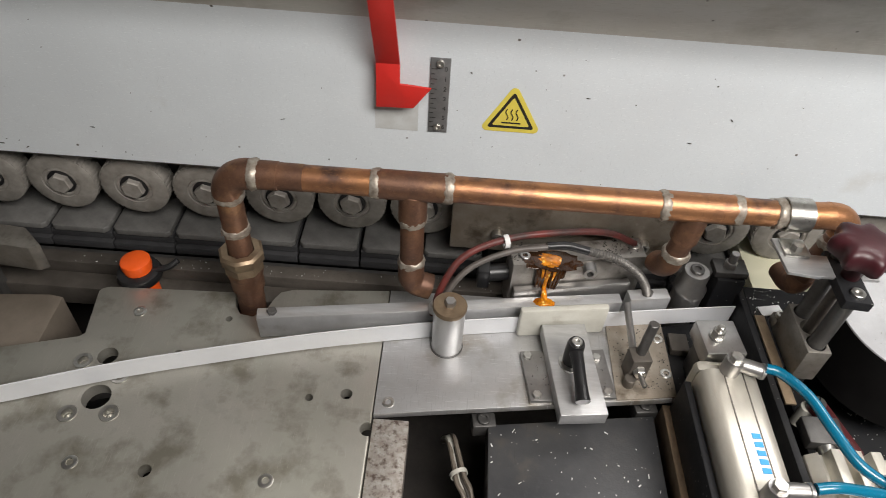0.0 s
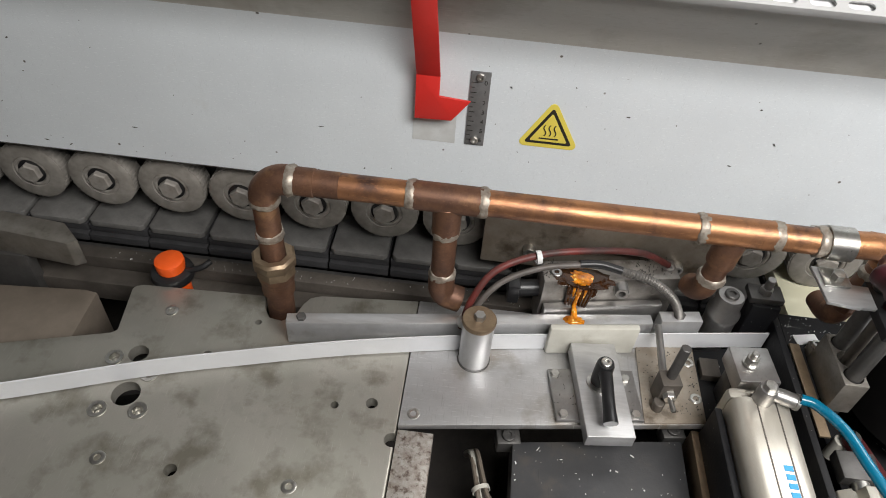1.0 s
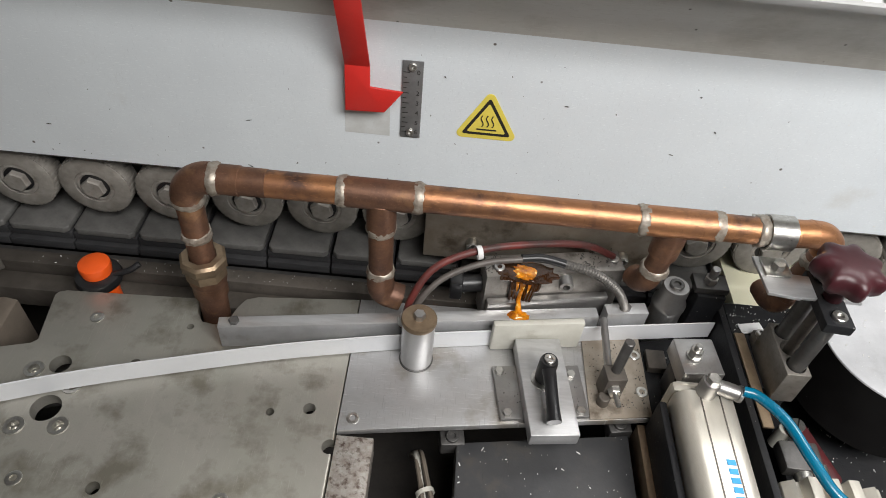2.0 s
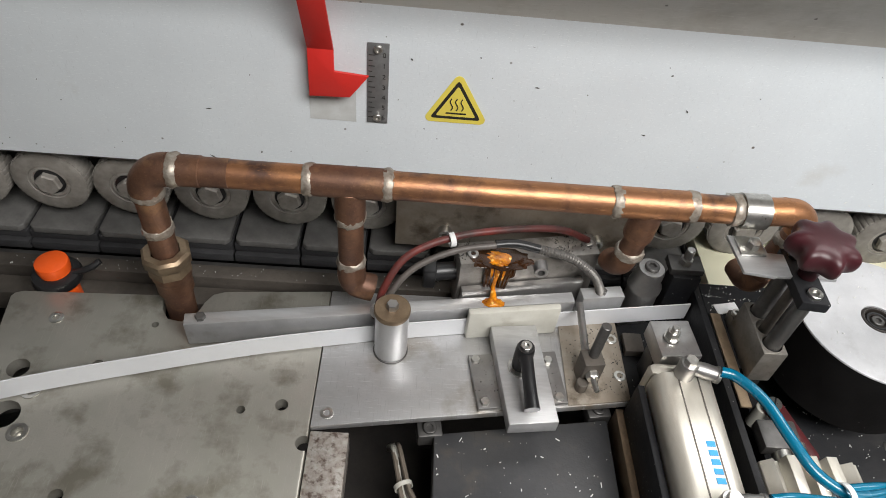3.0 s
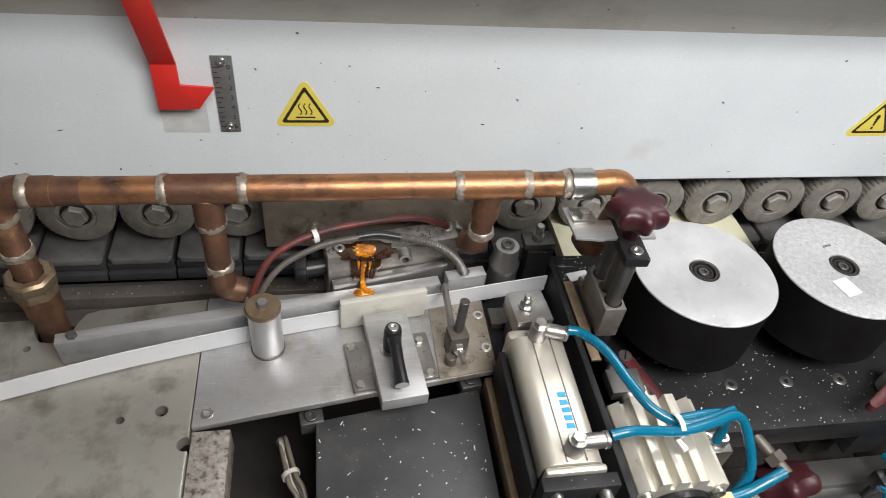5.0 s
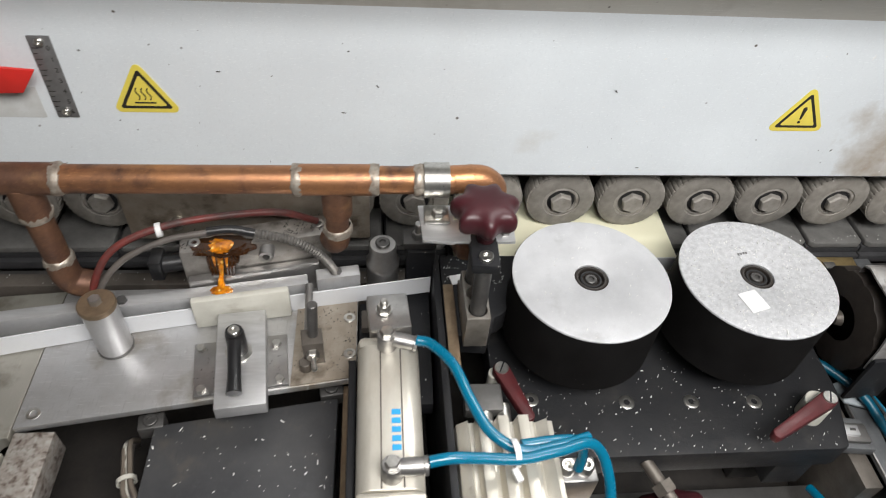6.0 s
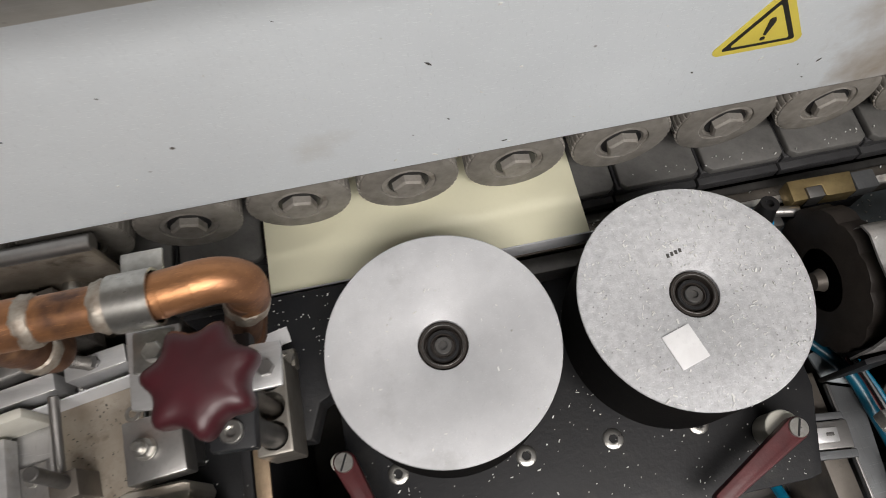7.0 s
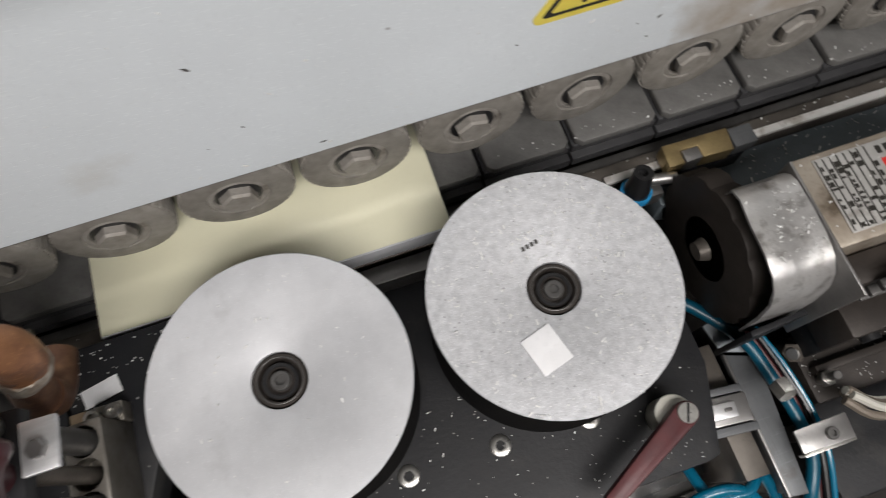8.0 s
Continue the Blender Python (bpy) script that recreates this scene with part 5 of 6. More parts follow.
def base_plate():
    g = thing("drum_base", (0.55, 0.34, -0.17), "black painted base plate of the drum unit with countersunk screws", "machine plate")
    pts = [(0.398, 0.262), (0.692, 0.262), (0.700, 0.264), (0.716, 0.318), (0.716, 0.436), (0.398, 0.436)]
    part("plate", prism(pts, -0.062, -0.032, 0.0012), M["black"], g)
    part("side_plate", box(0.654, 0.690, 0.268, 0.41, -0.11, -0.062, 0.002), M["black"], g)
    part("rear_ledge", box(0.43, 0.70, 0.4285, 0.441, -0.04, -0.012, 0.001), M["dark_steel"], g)
    for x, y in ((0.515, 0.3125), (0.574, 0.3115), (0.632, 0.3095), (0.430, 0.318)):
        part("screw", lathe([(0, 0.0002), (0.0028, 0.0002), (0.0032, 0.0012), (0.0058, 0.0012), (0.0068, 0.0006), (0.0072, -0.001)], (x, y, -0.032), (x, y, 1), 24), M["zinc"], g)
        part("screw_socket", lathe([(0, 0.0004), (0.0030, 0.0005), (0.0031, 0.0), (0, 0.0)], (x, y, -0.032), (x, y, 1), 6), M["plastic"], g)
    part("leg", box(0.42, 0.46, 0.30, 0.40, -0.168, -0.062, 0.002), M["dark_steel"], g)
    part("leg", box(0.655, 0.689, 0.30, 0.40, -0.168, -0.11, 0.002), M["dark_steel"], g)
    return g


base_plate()


def clamp_lever(px, py, pz, tx, ty, tz, label):
    g = thing("clamp_lever", (px, py, -0.032), label, "lever", "dark red clamp levers")
    d = Vector((tx - px, ty - py, 0))
    n = Vector((-d.y, d.x, 0)).normalized()
    p, t = Vector((px, py, 0)), Vector((tx, ty, 0))
    outline = []
    for k in range(9):
        a = math.pi * k / 8
        outline.append(p - d.normalized() * 0.0072 * math.sin(a) + n * 0.0072 * math.cos(a))
    for k in range(5):
        a = math.pi * k / 4
        outline.append(t + d.normalized() * 0.004 * math.sin(a) - n * 0.0046 * math.cos(a))
    b = prism([(v.x, v.y) for v in outline], pz - 0.010, pz, 0.0018)
    part("arm", b, M["lever"], g)
    pivot = part("pivot_screw", lathe([(0, 0.001), (0.0058, 0.001), (0.0062, 0.0003), (0.0062, -0.002)], (px, py, pz), (px, py, 1), 24), M["zinc"], g)
    s = box(px - 0.0055, px + 0.0055, py - 0.0006, py + 0.0006, pz + 0.0009, pz + 0.0014, 0, 65)
    part("screw_slot", s, M["plastic"], pivot)
    part("collar", rod((px - 0.004, py + 0.002, -0.032), (px - 0.004, py + 0.002, pz - 0.0102), 0.0115 if px > 0.5 else 0.006, 28), M["nylon"], g, "pale washer stack")
    return g


clamp_lever(0.401, 0.3285, 0.003, 0.418, 0.283, 0.0, "dark red plastic clamp lever in front of the drum")
clamp_lever(0.680, 0.293, 0.0, 0.620, 0.262, 0.0, "dark red clamp lever on a pale washer, dusted with shavings")


def lower_knob():
    g = thing("star_knob", (0.535, 0.24, -0.06), "maroon star knob on a threaded spindle under the base plate", "knob")
    part("spindle", rod((0.522, 0.264, -0.045), (0.540, 0.226, -0.052), 0.0055, 18), M["brown_steel"], g)
    part("nut", hexhead((0.531, 0.246, -0.0485), (0.540, 0.226, -0.052), 0.017, 0.010), M["brown_steel"], g)
    k = star(0.025, 0.031, 0.0, 0.022, 6)
    k.transform(axis_matrix((0.536, 0.232, -0.052), (0.542, 0.212, -0.075)))
    part("knob", k, M["maroon"], g)
    return g


lower_knob()


# ---- floor of the right side: rails, plates, hoses ----
def extrusion_rail():
    g = thing("extrusion_rail", (0.6, 0.27, -0.168), "silver aluminium extrusion rail with grooves below the base", "rail")
    b = prism([(0.205, -0.168), (0.205, -0.142), (0.214, -0.142), (0.214, -0.146), (0.222, -0.146), (0.222, -0.138), (0.238, -0.138), (0.238, -0.143), (0.247, -0.143), (0.247, -0.134), (0.275, -0.134), (0.275, -0.168)][::-1], 0, 0.36, 0.0006)
    b.transform(Matrix.Translation((0.39, 0, 0)) @ Matrix(((0, 0, 1, 0), (1, 0, 0, 0), (0, 1, 0, 0), (0, 0, 0, 1))))
    part("profile", b, M["steel"], g)
    part("front_strip", box(0.36, 0.78, 0.16, 0.204, -0.168, -0.150, 0.001), M["brass_old"], g)
    return g


extrusion_rail()


def steel_channel():
    g = thing("steel_channel", (0.745, 0.3, -0.168), "dull grey steel channel standing beside the base", "channel")
    part("top_flange", prism([(0.7395, 0.320), (0.762, 0.312), (0.7525, 0.222), (0.7385, 0.224)][::-1], -0.064, -0.060, 0.0008), M["dull_channel"], g)
    part("edge", prism([(0.7395, 0.320), (0.7412, 0.3194), (0.7402, 0.224), (0.7385, 0.224)][::-1], -0.0598, -0.0582, 0.0003), M["steel"], g, "bright folded edge")
    part("end_plate", prism([(0.736, 0.342), (0.760, 0.349), (0.762, 0.3145), (0.740, 0.322)][::-1], -0.062, -0.059, 0.0006), M["body"], g, "pale grey end plate")
    part("web", prism([(0.759, 0.348), (0.762, 0.348), (0.764, 0.312), (0.7545, 0.222), (0.7515, 0.222), (0.761, 0.312)][::-1], -0.168, -0.0645, 0.0003), M["dark_steel"], g)
    part("slide", box(0.695, 0.737, 0.277, 0.2955, -0.058, -0.048, 0.001, -6), M["steel"], g, "bright aluminium slide")
    part("slide_rail", box(0.694, 0.738, 0.2963, 0.3015, -0.060, -0.050, 0.001, -6), M["dull_channel"], g)
    part("slide_rail", box(0.694, 0.738, 0.2705, 0.2762, -0.060, -0.050, 0.001, -6), M["dull_channel"], g)
    part("slide_block", box(0.709, 0.727, 0.281, 0.2912, -0.0485, -0.0445, 0.001, -6), M["alu"], g)
    part("slide_pin", box(0.7185, 0.7235, 0.2848, 0.2872, -0.045, -0.0435, 0.0005, -6), M["dark_steel"], g)
    part("prop", box(0.72, 0.737, 0.24, 0.33, -0.168, -0.0645, 0.001), M["brown_steel"], g)
    return g


steel_channel()


def trimming_motor():
    g = thing("trimming_unit", (0.82, 0.38, -0.168), "trimming motor with bright guard, dark cutter and data plate", "motor")
    # cutter
    xc, yc, zc = 0.744, 0.382, -0.006
    teeth = []
    for k in range(48):
        a = 2 * math.pi * k / 48
        r = 0.050 if k % 4 else 0.0475
        teeth.append((r * math.cos(a), r * math.sin(a)))
    b = prism(teeth, 0, 0.016, 0.0006)
    b.transform(axis_matrix((xc - 0.008, yc, zc), (xc + 1, yc, zc)))
    part("cutter", b, M["cutter"], g, "dark brown-black cutter wheel")
    part("cutter_hub", lathe([(0, -0.014), (0.006, -0.014), (0.008, -0.008), (0.022, -0.008), (0.024, 0)], (xc, yc, zc), (xc + 1, yc, zc), 28), M["brown_steel"], g)
    # guard
    line = [(0.3985, 0.040), (0.3975, 0.050), (0.394, 0.0555), (0.388, 0.058), (0.372, 0.0585), (0.355, 0.0575), (0.343, 0.054), (0.335, 0.047), (0.330, 0.036), (0.3275, 0.018), (0.3265, -0.010)]
    b = bmesh.new()
    rows = []
    for k, (gy, gz) in enumerate(line):
        left = 0.7395 if k < 2 else (0.7365 if k < 4 else 0.7345)
        dish = [0.0, 0.0012, 0.0, -0.0012, -0.0006, 0.0]
        top = [b.verts.new((left + (0.7715 - left) * j / 5, gy, gz + dish[j] * (1 if 2 < k < 7 else 0.2))) for j in range(6)]
        low = [b.verts.new((v.co.x, v.co.y + (0.0 if k < 7 else 0.0018), v.co.z - (0.0018 if k < 7 else 0.0))) for v in top]
        rows.append((top, low))
    for (t0, l0), (t1, l1) in zip(rows, rows[1:]):
        for j in range(5):
            b.faces.new((t0[j], t1[j], t1[j + 1], t0[j + 1]))
            b.faces.new((l0[j], l0[j + 1], l1[j + 1], l1[j]))
        b.faces.new((t0[0], l0[0], l1[0], t1[0]))
        b.faces.new((t0[5], t1[5], l1[5], l0[5]))
    for t0, l0 in (rows[0], rows[-1]):
        for j in range(5):
            b.faces.new((t0[j], t0[j + 1], l0[j + 1], l0[j]))
    bmesh.ops.recalc_face_normals(b, faces=b.faces)
    for f in b.faces:
        f.smooth = True
    part("guard", b, M["guard_steel"], g, "bright bent guard dusted with shavings")
    part("guard_side", box(0.7722, 0.7740, 0.318, 0.400, -0.03, 0.0585, 0.0005), M["steel"], g)
    part("guard_front", prism([(0.731, 0.320), (0.768, 0.322), (0.768, 0.3255), (0.731, 0.3235)], -0.05, 0.010, 0.0005), M["black"], g)
    # motor body
    part("motor_body", box(0.7745, 0.93, 0.345, 0.4015, -0.03, 0.055, 0.003), M["stained"], g, "dusty grey motor housing")
    part("lower_body", box(0.7745, 0.93, 0.3255, 0.3445, -0.03, 0.030, 0.003), M["cutter"], g)
    for k in range(7):
        part("fin", box(0.80, 0.93, 0.319, 0.325, -0.028 + k * 0.012, -0.024 + k * 0.012, 0.0004), M["dark_steel"], g)
    pl = part("data_plate", box(0.7862, 0.858, 0.351, 0.397, 0.0552, 0.0560, 0.0003), M["data_metal"], g, "printed metal data plate with unreadable rows")
    rnd = random.Random(8)
    for c3 in range(8):
        part("print_line", box(0.7872 + c3 * 0.0043, 0.7880 + c3 * 0.0043, 0.352, 0.396, 0.0560, 0.0562, 0), M["ink"], pl)
        yy = 0.3525
        while yy < 0.392:
            ln = rnd.uniform(0.0012, 0.0042)
            if rnd.random() < 0.62:
                part("print_bar", box(0.7883 + c3 * 0.0043, 0.7883 + c3 * 0.0043 + rnd.uniform(0.0014, 0.0032), yy, yy + ln, 0.0560, 0.0562, 0), M["ink"], pl)
            yy += ln + rnd.uniform(0.0006, 0.0028)
    part("print_bar_red", box(0.8235, 0.836, 0.362, 0.386, 0.0560, 0.0562, 0), M["red"], pl, "red printed field")
    for c3 in range(3):
        part("print_bar", box(0.8235 + c3 * 0.005, 0.8265 + c3 * 0.005, 0.389, 0.394, 0.0560, 0.0562, 0), M["ink"], pl)
    part("corner_screw", socket_screw((0.848, 0.392, 0.056), (0.848, 0.392, 1), 0.004, 0.002), M["dark_steel"], pl)
    part("bracket", box(0.79, 0.96, 0.30, 0.329, -0.06, -0.03, 0.002), M["black"], g)
    part("stand", box(0.80, 0.93, 0.34, 0.42, -0.168, -0.03, 0.003), M["black"], g)
    part("terminal", box(0.786, 0.83, 0.30, 0.322, -0.03, 0.01, 0.002), M["cutter"], g, "dark terminal housing")
    part("terminal_screw", socket_screw((0.808, 0.30, -0.01), (0.808, -1, -0.01), 0.006, 0.004), M["plastic"], g)
    part("spindle_nut", hexhead((0.752, 0.291, -0.03), (0.752, 0.27, -0.02), 0.012, 0.01), M["zinc"], g)
    return g


trimming_motor()


def trim_nozzle():
    g = thing("copy_shoe", (0.77, 0.442, -0.03), "brass-coloured copying shoe with steel end on a bar", "shoe")
    part("brass_block", prism([(0.7365, 0.4385), (0.7475, 0.4385), (0.7475, 0.4475), (0.7605, 0.4475), (0.7605, 0.4385), (0.782, 0.4375), (0.784, 0.4535), (0.7375, 0.4545)], -0.012, 0.002, 0.0006), M["brass"], g, "yellow brass block")
    part("steel_insert", box(0.7483, 0.7597, 0.4385, 0.447, -0.012, 0.0026, 0.0004), M["steel"], g)
    part("end_block", box(0.7845, 0.801, 0.4385, 0.4525, -0.012, 0.001, 0.0008), M["dull_channel"], g)
    part("arm", box(0.740, 0.797, 0.4385, 0.446, -0.031, -0.0125, 0.001), M["black"], g)
    return g


trim_nozzle()


def blue_fitting():
    g = thing("push_fitting", (0.714, 0.439, -0.03), "black push-in air fitting with bright blue ring", "fitting")
    part("base", box(0.700, 0.733, 0.4285, 0.4395, -0.03, -0.014, 0.001), M["steel"], g)
    part("ring", lathe([(0.006, 0), (0.0105, 0), (0.0105, 0.004), (0.006, 0.004)], (0.714, 0.434, -0.014), (0.716, 0.44, 0.02), 24), M["blue_paint"], g, "blue release ring")
    part("body", lathe([(0, 0), (0.0085, 0), (0.0085, 0.006), (0.0065, 0.016), (0.0065, 0.022), (0.003, 0.022), (0.003, 0.018), (0, 0.018)], (0.714, 0.434, -0.012), (0.716, 0.44, 0.02), 24), M["plastic"], g)
    part("nozzle", rod((0.725, 0.438, -0.008), (0.742, 0.434, -0.006), 0.004, 14), M["steel"], g)
    return g


blue_fitting()
solid("side_rail", prism([(0.735, 0.4255), (0.80, 0.412), (1.6, 0.412), (1.6, 0.4465), (0.735, 0.4465)], -0.06, -0.031, 0.001), M["blue_grey"], (0.9, 0.43, -0.06), "blue-grey steel plate along the rail", "plate")
solid("white_trim", box(0.700, 1.6, 0.4478, 0.4536, -0.0218, -0.0178, 0.0008), M["flaking"], (0.9, 0.45, -0.0218), "flaking whitish painted strip along the rail", "strip")

blue_hose([(0.700, 0.372, -0.052), (0.716, 0.366, -0.05), (0.730, 0.356, -0.049), (0.753, 0.325, -0.050), (0.762, 0.298, -0.056), (0.768, 0.266, -0.060), (0.766, 0.241, -0.062), (0.756, 0.217, -0.07), (0.75, 0.19, -0.09)], 0.0044, "dark_blue", "dark teal air hose running past the channel")
blue_hose([(0.70, 0.262, -0.11), (0.705, 0.236, -0.098), (0.728, 0.231, -0.094), (0.745, 0.238, -0.10), (0.752, 0.215, -0.11), (0.75, 0.18, -0.12)], 0.0042)
blue_hose([(0.664, 0.224, -0.10), (0.69, 0.236, -0.095), (0.718, 0.236, -0.092), (0.735, 0.222, -0.10), (0.742, 0.19, -0.11), (0.742, 0.16, -0.13)], 0.0042)
blue_hose([(0.66, 0.20, -0.115), (0.675, 0.224, -0.10), (0.70, 0.230, -0.094), (0.72, 0.224, -0.096), (0.728, 0.20, -0.10), (0.728, 0.16, -0.12)], 0.0042)
blue_hose([(0.69, 0.22, -0.115), (0.71, 0.226, -0.104), (0.73, 0.215, -0.106), (0.737, 0.19, -0.115), (0.735, 0.15, -0.14)], 0.0042)


def tee_fitting():
    g = thing("tee_fitting", (0.674, 0.232, -0.11), "black plastic air tee with hexagon screw", "fitting")
    part("body", box(0.664, 0.688, 0.224, 0.242, -0.112, -0.092, 0.003), M["plastic"], g)
    part("screw", hexhead((0.676, 0.234, -0.092), (0.676, 0.234, 1), 0.010, 0.007), M["dark_steel"], g)
    part("stem", rod((0.676, 0.234, -0.168), (0.676, 0.234, -0.112), 0.005, 12), M["plastic"], g)
    return g


tee_fitting()


def wire_bundle(name, pts, n, r, spread, mats, label, seed):
    rnd = random.Random(seed)
    g = thing(name, pts[0], label, "cable")
    for k in range(n):
        off = Vector((rnd.uniform(-1, 1), rnd.uniform(-1, 1), rnd.uniform(-1, 1))) * spread
        q = [Vector(p) + off * (0.6 + 0.5 * rnd.random()) for p in pts]
        part("wire", sweep(smooth_path(q, 5), r, 8), mats[k % len(mats)], g)
    return g


bundle = wire_bundle("wire_bundle", [(0.086, 0.315, -0.080), (0.090, 0.300, -0.054), (0.095, 0.281, -0.050), (0.100, 0.262, -0.050), (0.107, 0.247, -0.053), (0.113, 0.205, -0.075)], 8, 0.0021, 0.0045, [M["tan"], M["nylon"], M["greyhose"], M["nylon"]], "bundle of dirty white wires tied together in the dark gap", 4)
part("tie", lathe([(0.0066, -0.0018), (0.0078, -0.0018), (0.0078, 0.0018), (0.0066, 0.0018)], (0.0985, 0.266, -0.050), (0.1015, 0.258, -0.050), 18), M["nylon"], bundle, "pale cable tie")
wire_bundle("wire_bundle", [(0.764, 0.330, -0.060), (0.771, 0.300, -0.062), (0.777, 0.265, -0.066), (0.775, 0.235, -0.072), (0.766, 0.19, -0.09)], 5, 0.0020, 0.006, [M["plastic"], M["blue"], M["dark_steel"], M["plastic"], M["lever"]], "bundle of coloured thin wires beside the channel", 5)
wire_bundle("wire_bundle", [(0.80, 0.27, -0.05), (0.82, 0.255, -0.055), (0.86, 0.25, -0.06), (0.92, 0.25, -0.08)], 5, 0.003, 0.006, [M["tan"], M["nylon"]], "bundle of beige wires behind the steel clip", 6)


def steel_clip():
    g = thing("steel_clip", (0.785, 0.245, -0.168), "bent bright steel clip over the wires", "bracket")
    part("top", prism([(0.754, 0.2605), (0.754, 0.246), (0.790, 0.245), (0.791, 0.261)], -0.0475, -0.045, 0.0005), M["steel"], g)
    part("lip", box(0.754, 0.790, 0.2435, 0.2455, -0.054, -0.0452, 0.0004), M["zinc"], g)
    part("upright", box(0.786, 0.790, 0.247, 0.259, -0.168, -0.0475, 0.0005), M["dark_steel"], g)
    part("screw", socket_screw((0.776, 0.252, -0.045), (0.776, 0.252, 1), 0.004, 0.003), M["dark_steel"], g)
    return g


steel_clip()


def feed_unit():
    """Dark cast body with adjusting screws in the shade below the trimming motor."""
    g = thing("feed_unit", (0.85, 0.26, -0.168), "dark oily cast body with adjusting screws below the motor", "machine unit")
    part("body", box(0.795, 1.0, 0.268, 0.318, -0.168, -0.078, 0.003), M["cutter"], g)
    part("step", box(0.793, 1.0, 0.20, 0.2675, -0.168, -0.105, 0.003), M["black"], g)
    part("bar", box(0.800, 0.90, 0.287, 0.293, -0.0782, -0.068, 0.001), M["cutter"], g)
    s1 = part("adjusting_screw", rod((0.803, 0.283, -0.078), (0.803, 0.283, -0.052), 0.003, 14), M["steel"], g)
    part("nut", hexhead((0.803, 0.283, -0.070), (0.803, 0.283, 0), 0.010, 0.006), M["zinc"], s1)
    s2 = part("adjusting_screw", rod((0.785, 0.305, -0.06), (0.800, 0.309, -0.072), 0.0045, 14), M["steel"], g)
    part("nut", hexhead((0.790, 0.3065, -0.064), (0.785, 0.305, -0.06), 0.013, 0.005), M["brown_steel"], s2)
    return g


feed_unit()


# ---- left side: infeed parts ----
def infeed_block():
    g = thing("infeed_guide", (-0.36, 0.42, -0.03), "grey steel infeed guide bar with squared end", "guide")
    b = prism([(-0.70, 0.475), (-0.70, 0.452), (-0.306, 0.411), (-0.298, 0.417), (-0.322, 0.438)], 0.002, 0.032, 0.0012)
    part("bar", b, M["bronze"], g)
    part("post", box(-0.42, -0.36, 0.415, 0.428, -0.168, 0.002, 0.001), M["dark_steel"], g)
    return g


infeed_block()
solid("tan_plate", prism([(-0.70, 0.300), (-0.284, 0.330), (-0.287, 0.400), (-0.30, 0.402), (-0.70, 0.37)], -0.130, -0.020, 0.001), M["tan"], (-0.33, 0.36, -0.13), "tan scuffed steel plate beyond the table plate", "machine plate")
solid("infeed_wall", prism([(-0.283, 0.330), (-0.238, 0.345), (-0.244, 0.40), (-0.286, 0.401)], -0.168, -0.10, 0.001), M["dark_steel"], (-0.26, 0.37, -0.168), "dark greasy wall of the gap beside the plate", "machine wall", kind="structure")


def orange_sensor():
    x, y = -0.2165, 0.421
    g = thing("orange_sensor", (x, y, -0.03), "orange capped push-button sensor in a black collar", "sensor")
    part("cap", lathe([(0, 0.012), (0.0125, 0.012), (0.014, 0.022), (0.0135, 0.026), (0.011, 0.0275), (0, 0.0275)], (x, y, -0.010), (x, y, 1), 28), M["orange"], g)
    part("collar", lathe([(0.013, 0.0), (0.0195, 0.0), (0.021, 0.004), (0.0195, 0.009), (0.015, 0.011), (0.013, 0.011)], (x, y, -0.006), (x, y, 1), 28), M["plastic"], g, "black collar")
    part("body", lathe([(0, 0), (0.0125, 0), (0.0125, 0.026), (0, 0.026)], (x + 0.004, y - 0.004, -0.032), (x, y, 0.1), 24), M["orange"], g)
    part("cable", sweep(smooth_path([(x + 0.014, y, 0.003), (x + 0.028, y + 0.004, 0.006), (x + 0.036, y + 0.010, 0.010)], 5), 0.003, 10), M["plastic"], g)
    return g


orange_sensor()

# ---- loose scraps and shavings ----
scrap(0.372, 0.406, 0.0285, 0.021, 0.0105, 12, "white plastic scrap lying on the black shelf plate")
scrap(0.6035, 0.3435, TOP, 0.0175, 0.0205, 16, "white plastic scrap lying on the drum top")


def shavings(name, count, place, label, seed, size=(0.0012, 0.0045), material="shaving"):
    rnd = random.Random(seed)
    verts, faces = [], []
    for k in range(count):
        x, y, z = place(rnd)
        ln, w, a = size[0] * 0.5 + (size[1] - size[0]) * rnd.random() ** 3.5, rnd.uniform(0.0003, 0.0009), rnd.uniform(0, math.pi)
        cs, sn = math.cos(a), math.sin(a)
        lift = rnd.uniform(0.0002, 0.0009)
        i = len(verts)
        for u, v, h in ((-1, -1, 0.0002), (1, -1, lift), (1, 1, lift), (-1, 1, 0.0002), (-1, -1, 0.0006), (1, -1, lift + 0.0004), (1, 1, lift + 0.0004), (-1, 1, 0.0006)):
            verts.append((x + cs * u * ln / 2 - sn * v * w / 2, y + sn * u * ln / 2 + cs * v * w / 2, z + h))
        faces += [(i, i + 3, i + 2, i + 1), (i + 4, i + 5, i + 6, i + 7), (i, i + 1, i + 5, i + 4), (i + 1, i + 2, i + 6, i + 5), (i + 2, i + 3, i + 7, i + 6), (i + 3, i, i + 4, i + 7)]
    me = bpy.data.meshes.new(name)
    me.from_pydata(verts, [], faces)
    me.materials.append(M[material])
    return tagged(new(name, me), label, "shavings", kind="stuff")


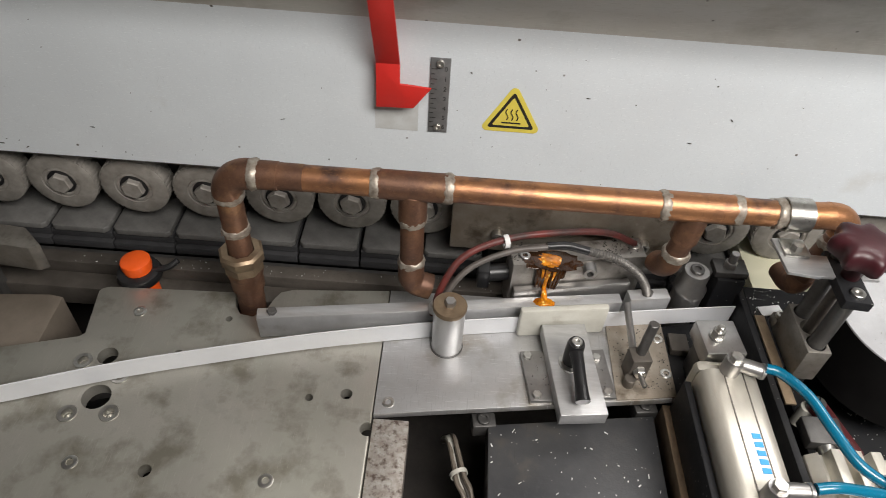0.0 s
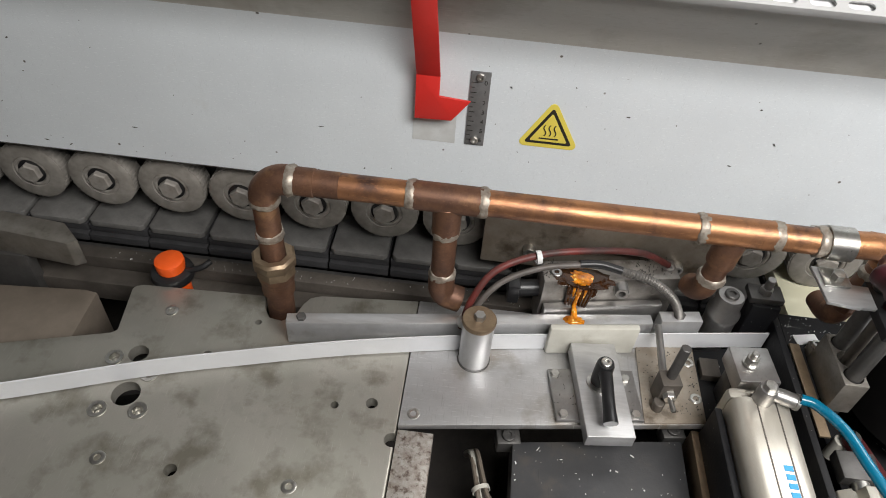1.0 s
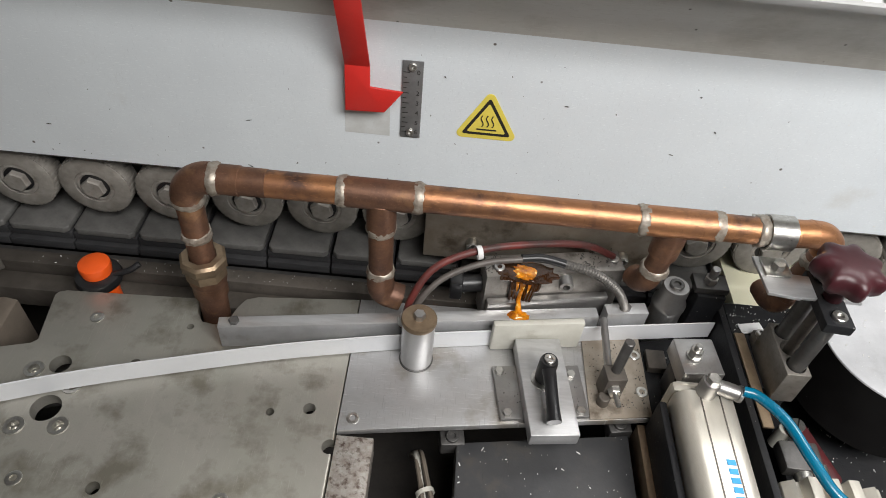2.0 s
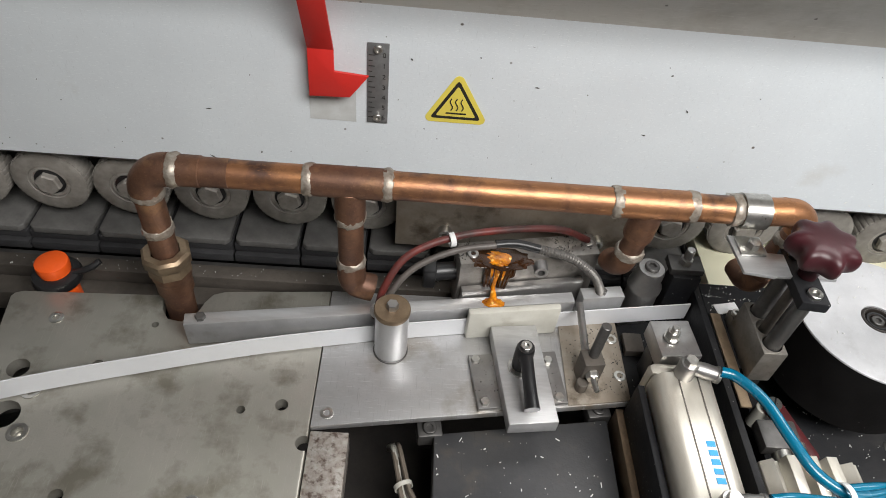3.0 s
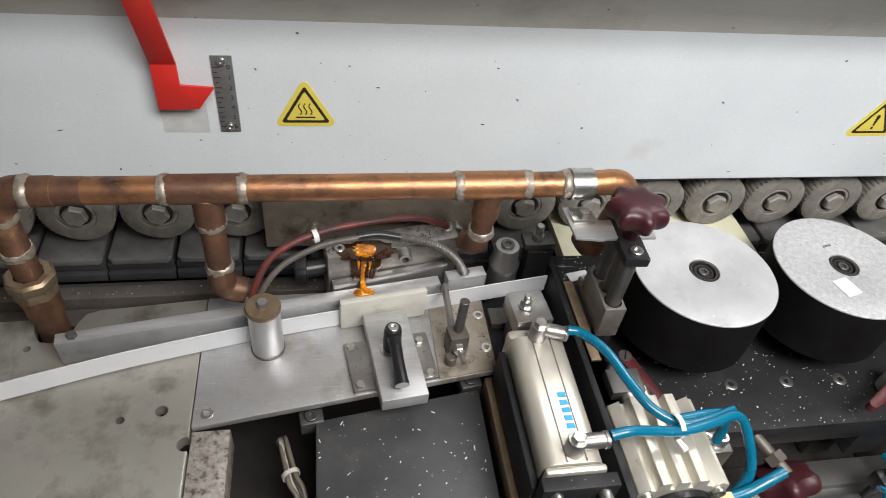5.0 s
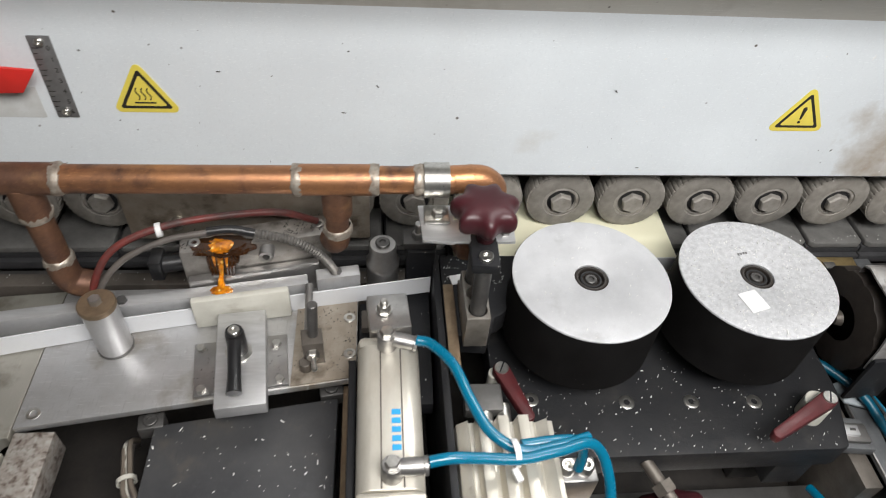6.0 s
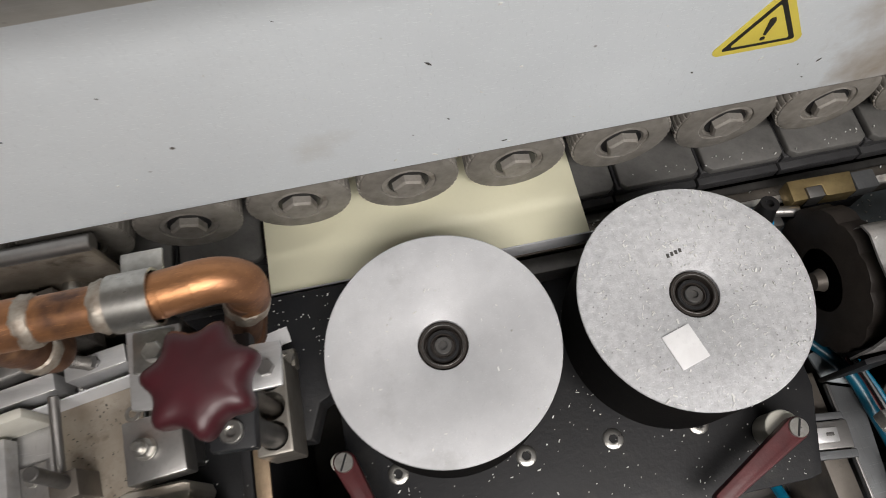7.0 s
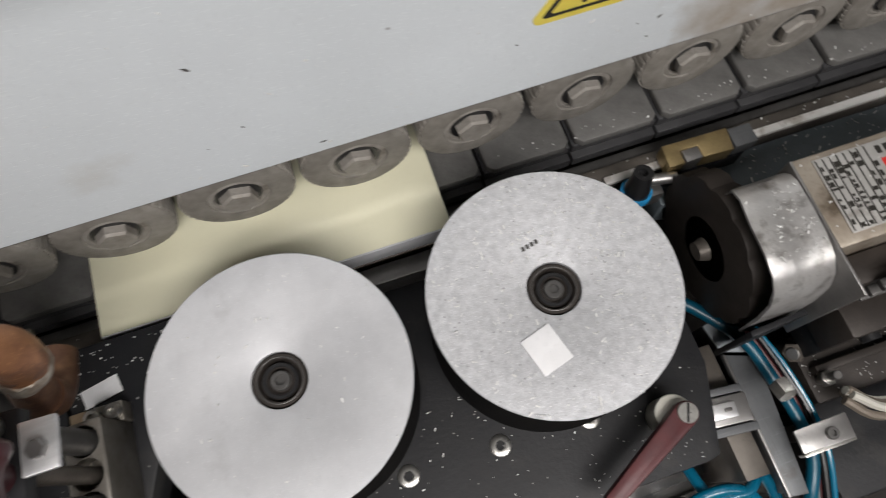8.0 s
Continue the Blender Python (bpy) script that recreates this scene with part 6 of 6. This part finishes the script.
def flakes(name, count, span, material, label, seed, size):
    """Thin flecks stuck to the face of the hood panel."""
    rnd = random.Random(seed)
    verts, faces = [], []
    for k in range(count):
        x, z = rnd.uniform(span[0], span[1]), span[2] + (span[3] - span[2]) * rnd.random() ** 1.6
        ln, w, a = size * (0.2 + 1.7 * rnd.random() ** 5), rnd.uniform(0.0002, 0.0007), rnd.uniform(-0.9, 0.9) + (1.4 if rnd.random() < 0.2 else 0)
        cs, sn = math.cos(a), math.sin(a)
        i = len(verts)
        for y in (FACE - 0.00005, FACE - 0.0005):
            for u, v in ((-1, -0.4), (0.2, -1), (1, 0.3), (-0.1, 1)):
                verts.append((x + cs * u * ln / 2 - sn * v * w, y, z + sn * u * ln / 2 + cs * v * w))
        faces += [(i + 4, i + 5, i + 6, i + 7)] + [(i + j, i + (j + 1) % 4, i + 4 + (j + 1) % 4, i + 4 + j) for j in range(4)]
    me = bpy.data.meshes.new(name)
    me.from_pydata(verts, [], faces)
    me.materials.append(material)
    return tagged(new(name, me), label, "flecks", kind="stuff")


def on_disc(c, r0=0.016):
    def f(rnd):
        r, a = math.sqrt(rnd.uniform(r0 ** 2, 0.065 ** 2)), rnd.uniform(0, 2 * math.pi)
        return c[0] + r * math.cos(a), c[1] + r * math.sin(a), TOP
    return f


shavings("shavings", 60, on_disc(D1), "few white plastic shavings on the smooth drum top", 11, (0.001, 0.003))
shavings("shavings", 440, on_disc(D2), "white plastic shavings scattered over the scratched drum top", 12, (0.0006, 0.0034))
shavings("shavings", 200, lambda r: (r.uniform(0.42, 0.70), r.uniform(0.264, 0.35), -0.032), "white plastic shavings on the black base plate", 13, (0.0007, 0.0034))
shavings("shavings", 60, lambda r: (r.uniform(0.356, 0.41), r.uniform(0.39, 0.432), 0.0285), "white shavings on the black shelf plate", 14, (0.0008, 0.0025))
shavings("shavings", 90, lambda r: (r.uniform(0.122, 0.258), r.uniform(0.15, 0.30), -0.020), "pale shavings on the black cover plate", 15)
shavings("shavings", 110, lambda r: (r.uniform(0.738, 0.770), r.uniform(0.346, 0.388), 0.0578), "white shavings on the cutter guard", 16, (0.0008, 0.003))
shavings("shavings", 120, lambda r: (r.uniform(0.80, 0.98), r.uniform(0.415, 0.4455), -0.031), "white shavings along the rail", 17)
shavings("shavings", 34, lambda r: (r.uniform(0.025, 0.27), r.uniform(0.345, 0.42), 0.0008), "small pale crumbs on the guide plate", 18, (0.0006, 0.002))
flakes("flecks", 62, (-0.45, 0.30, 0.10, 0.235), M["flake"], "dark glue and dirt flecks stuck to the hood panel", 21, 0.0034)
flakes("flecks", 22, (0.25, 0.95, 0.10, 0.235), M["flake"], "dark dirt flecks stuck to the hood panel", 22, 0.0028)
flakes("flecks", 44, (0.30, 0.95, 0.10, 0.235), M["shaving"], "white shavings stuck to the hood panel", 23, 0.003)
shavings("shavings", 70, lambda r: (r.uniform(-0.3, 0.35), r.uniform(0.448, 0.462), -0.022), "small pale crumbs along the guide rail", 31, (0.0006, 0.002))
shavings("shavings", 90, lambda r: (r.uniform(0.60, 0.98), r.uniform(0.448, 0.462), -0.022), "white shavings along the guide rail", 32, (0.0008, 0.003))
shavings("shavings", 40, lambda r: (r.uniform(0.286, 0.342), r.uniform(0.305, 0.40), -0.004), "pale crumbs on the black greasy base", 33, (0.0006, 0.002))
shavings("shavings", 120, lambda r: (r.uniform(0.797, 0.90), r.uniform(0.27, 0.316), -0.078), "white shavings on the dark feed unit", 41, (0.0008, 0.003))
shavings("shavings", 50, lambda r: (r.uniform(0.777, 0.86), r.uniform(0.347, 0.400), 0.0562), "white shavings on the motor housing", 42, (0.0006, 0.002))
shavings("shavings", 46, lambda r: (r.uniform(0.62, 0.98), r.uniform(0.478, 0.486), 0.0005), "white shavings on the track pads", 43, (0.0008, 0.003))

shavings("crumbs", 150, lambda r: (lambda u, v: (0.132 + 0.118 * u - 0.004 * v, 0.413 + 0.0228 * u + 0.022 * v, 0.060))(r.choice((r.uniform(0.0, 0.16), r.uniform(0.72, 1.0))), r.random()), "black burnt crumbs on the glue head", 51, (0.0006, 0.0030), "flake")
shavings("crumbs", 110, lambda r: (r.uniform(0.228, 0.277), r.uniform(0.328, 0.395), 0.0022), "dark crumbs on the oil-stained wear plate", 52, (0.0004, 0.0022), "flake")
shavings("crumbs", 60, lambda r: (r.uniform(0.15, 0.222), r.uniform(0.318, 0.355), 0.0058), "dark crumbs on the clamp base", 53, (0.0004, 0.0014), "flake")
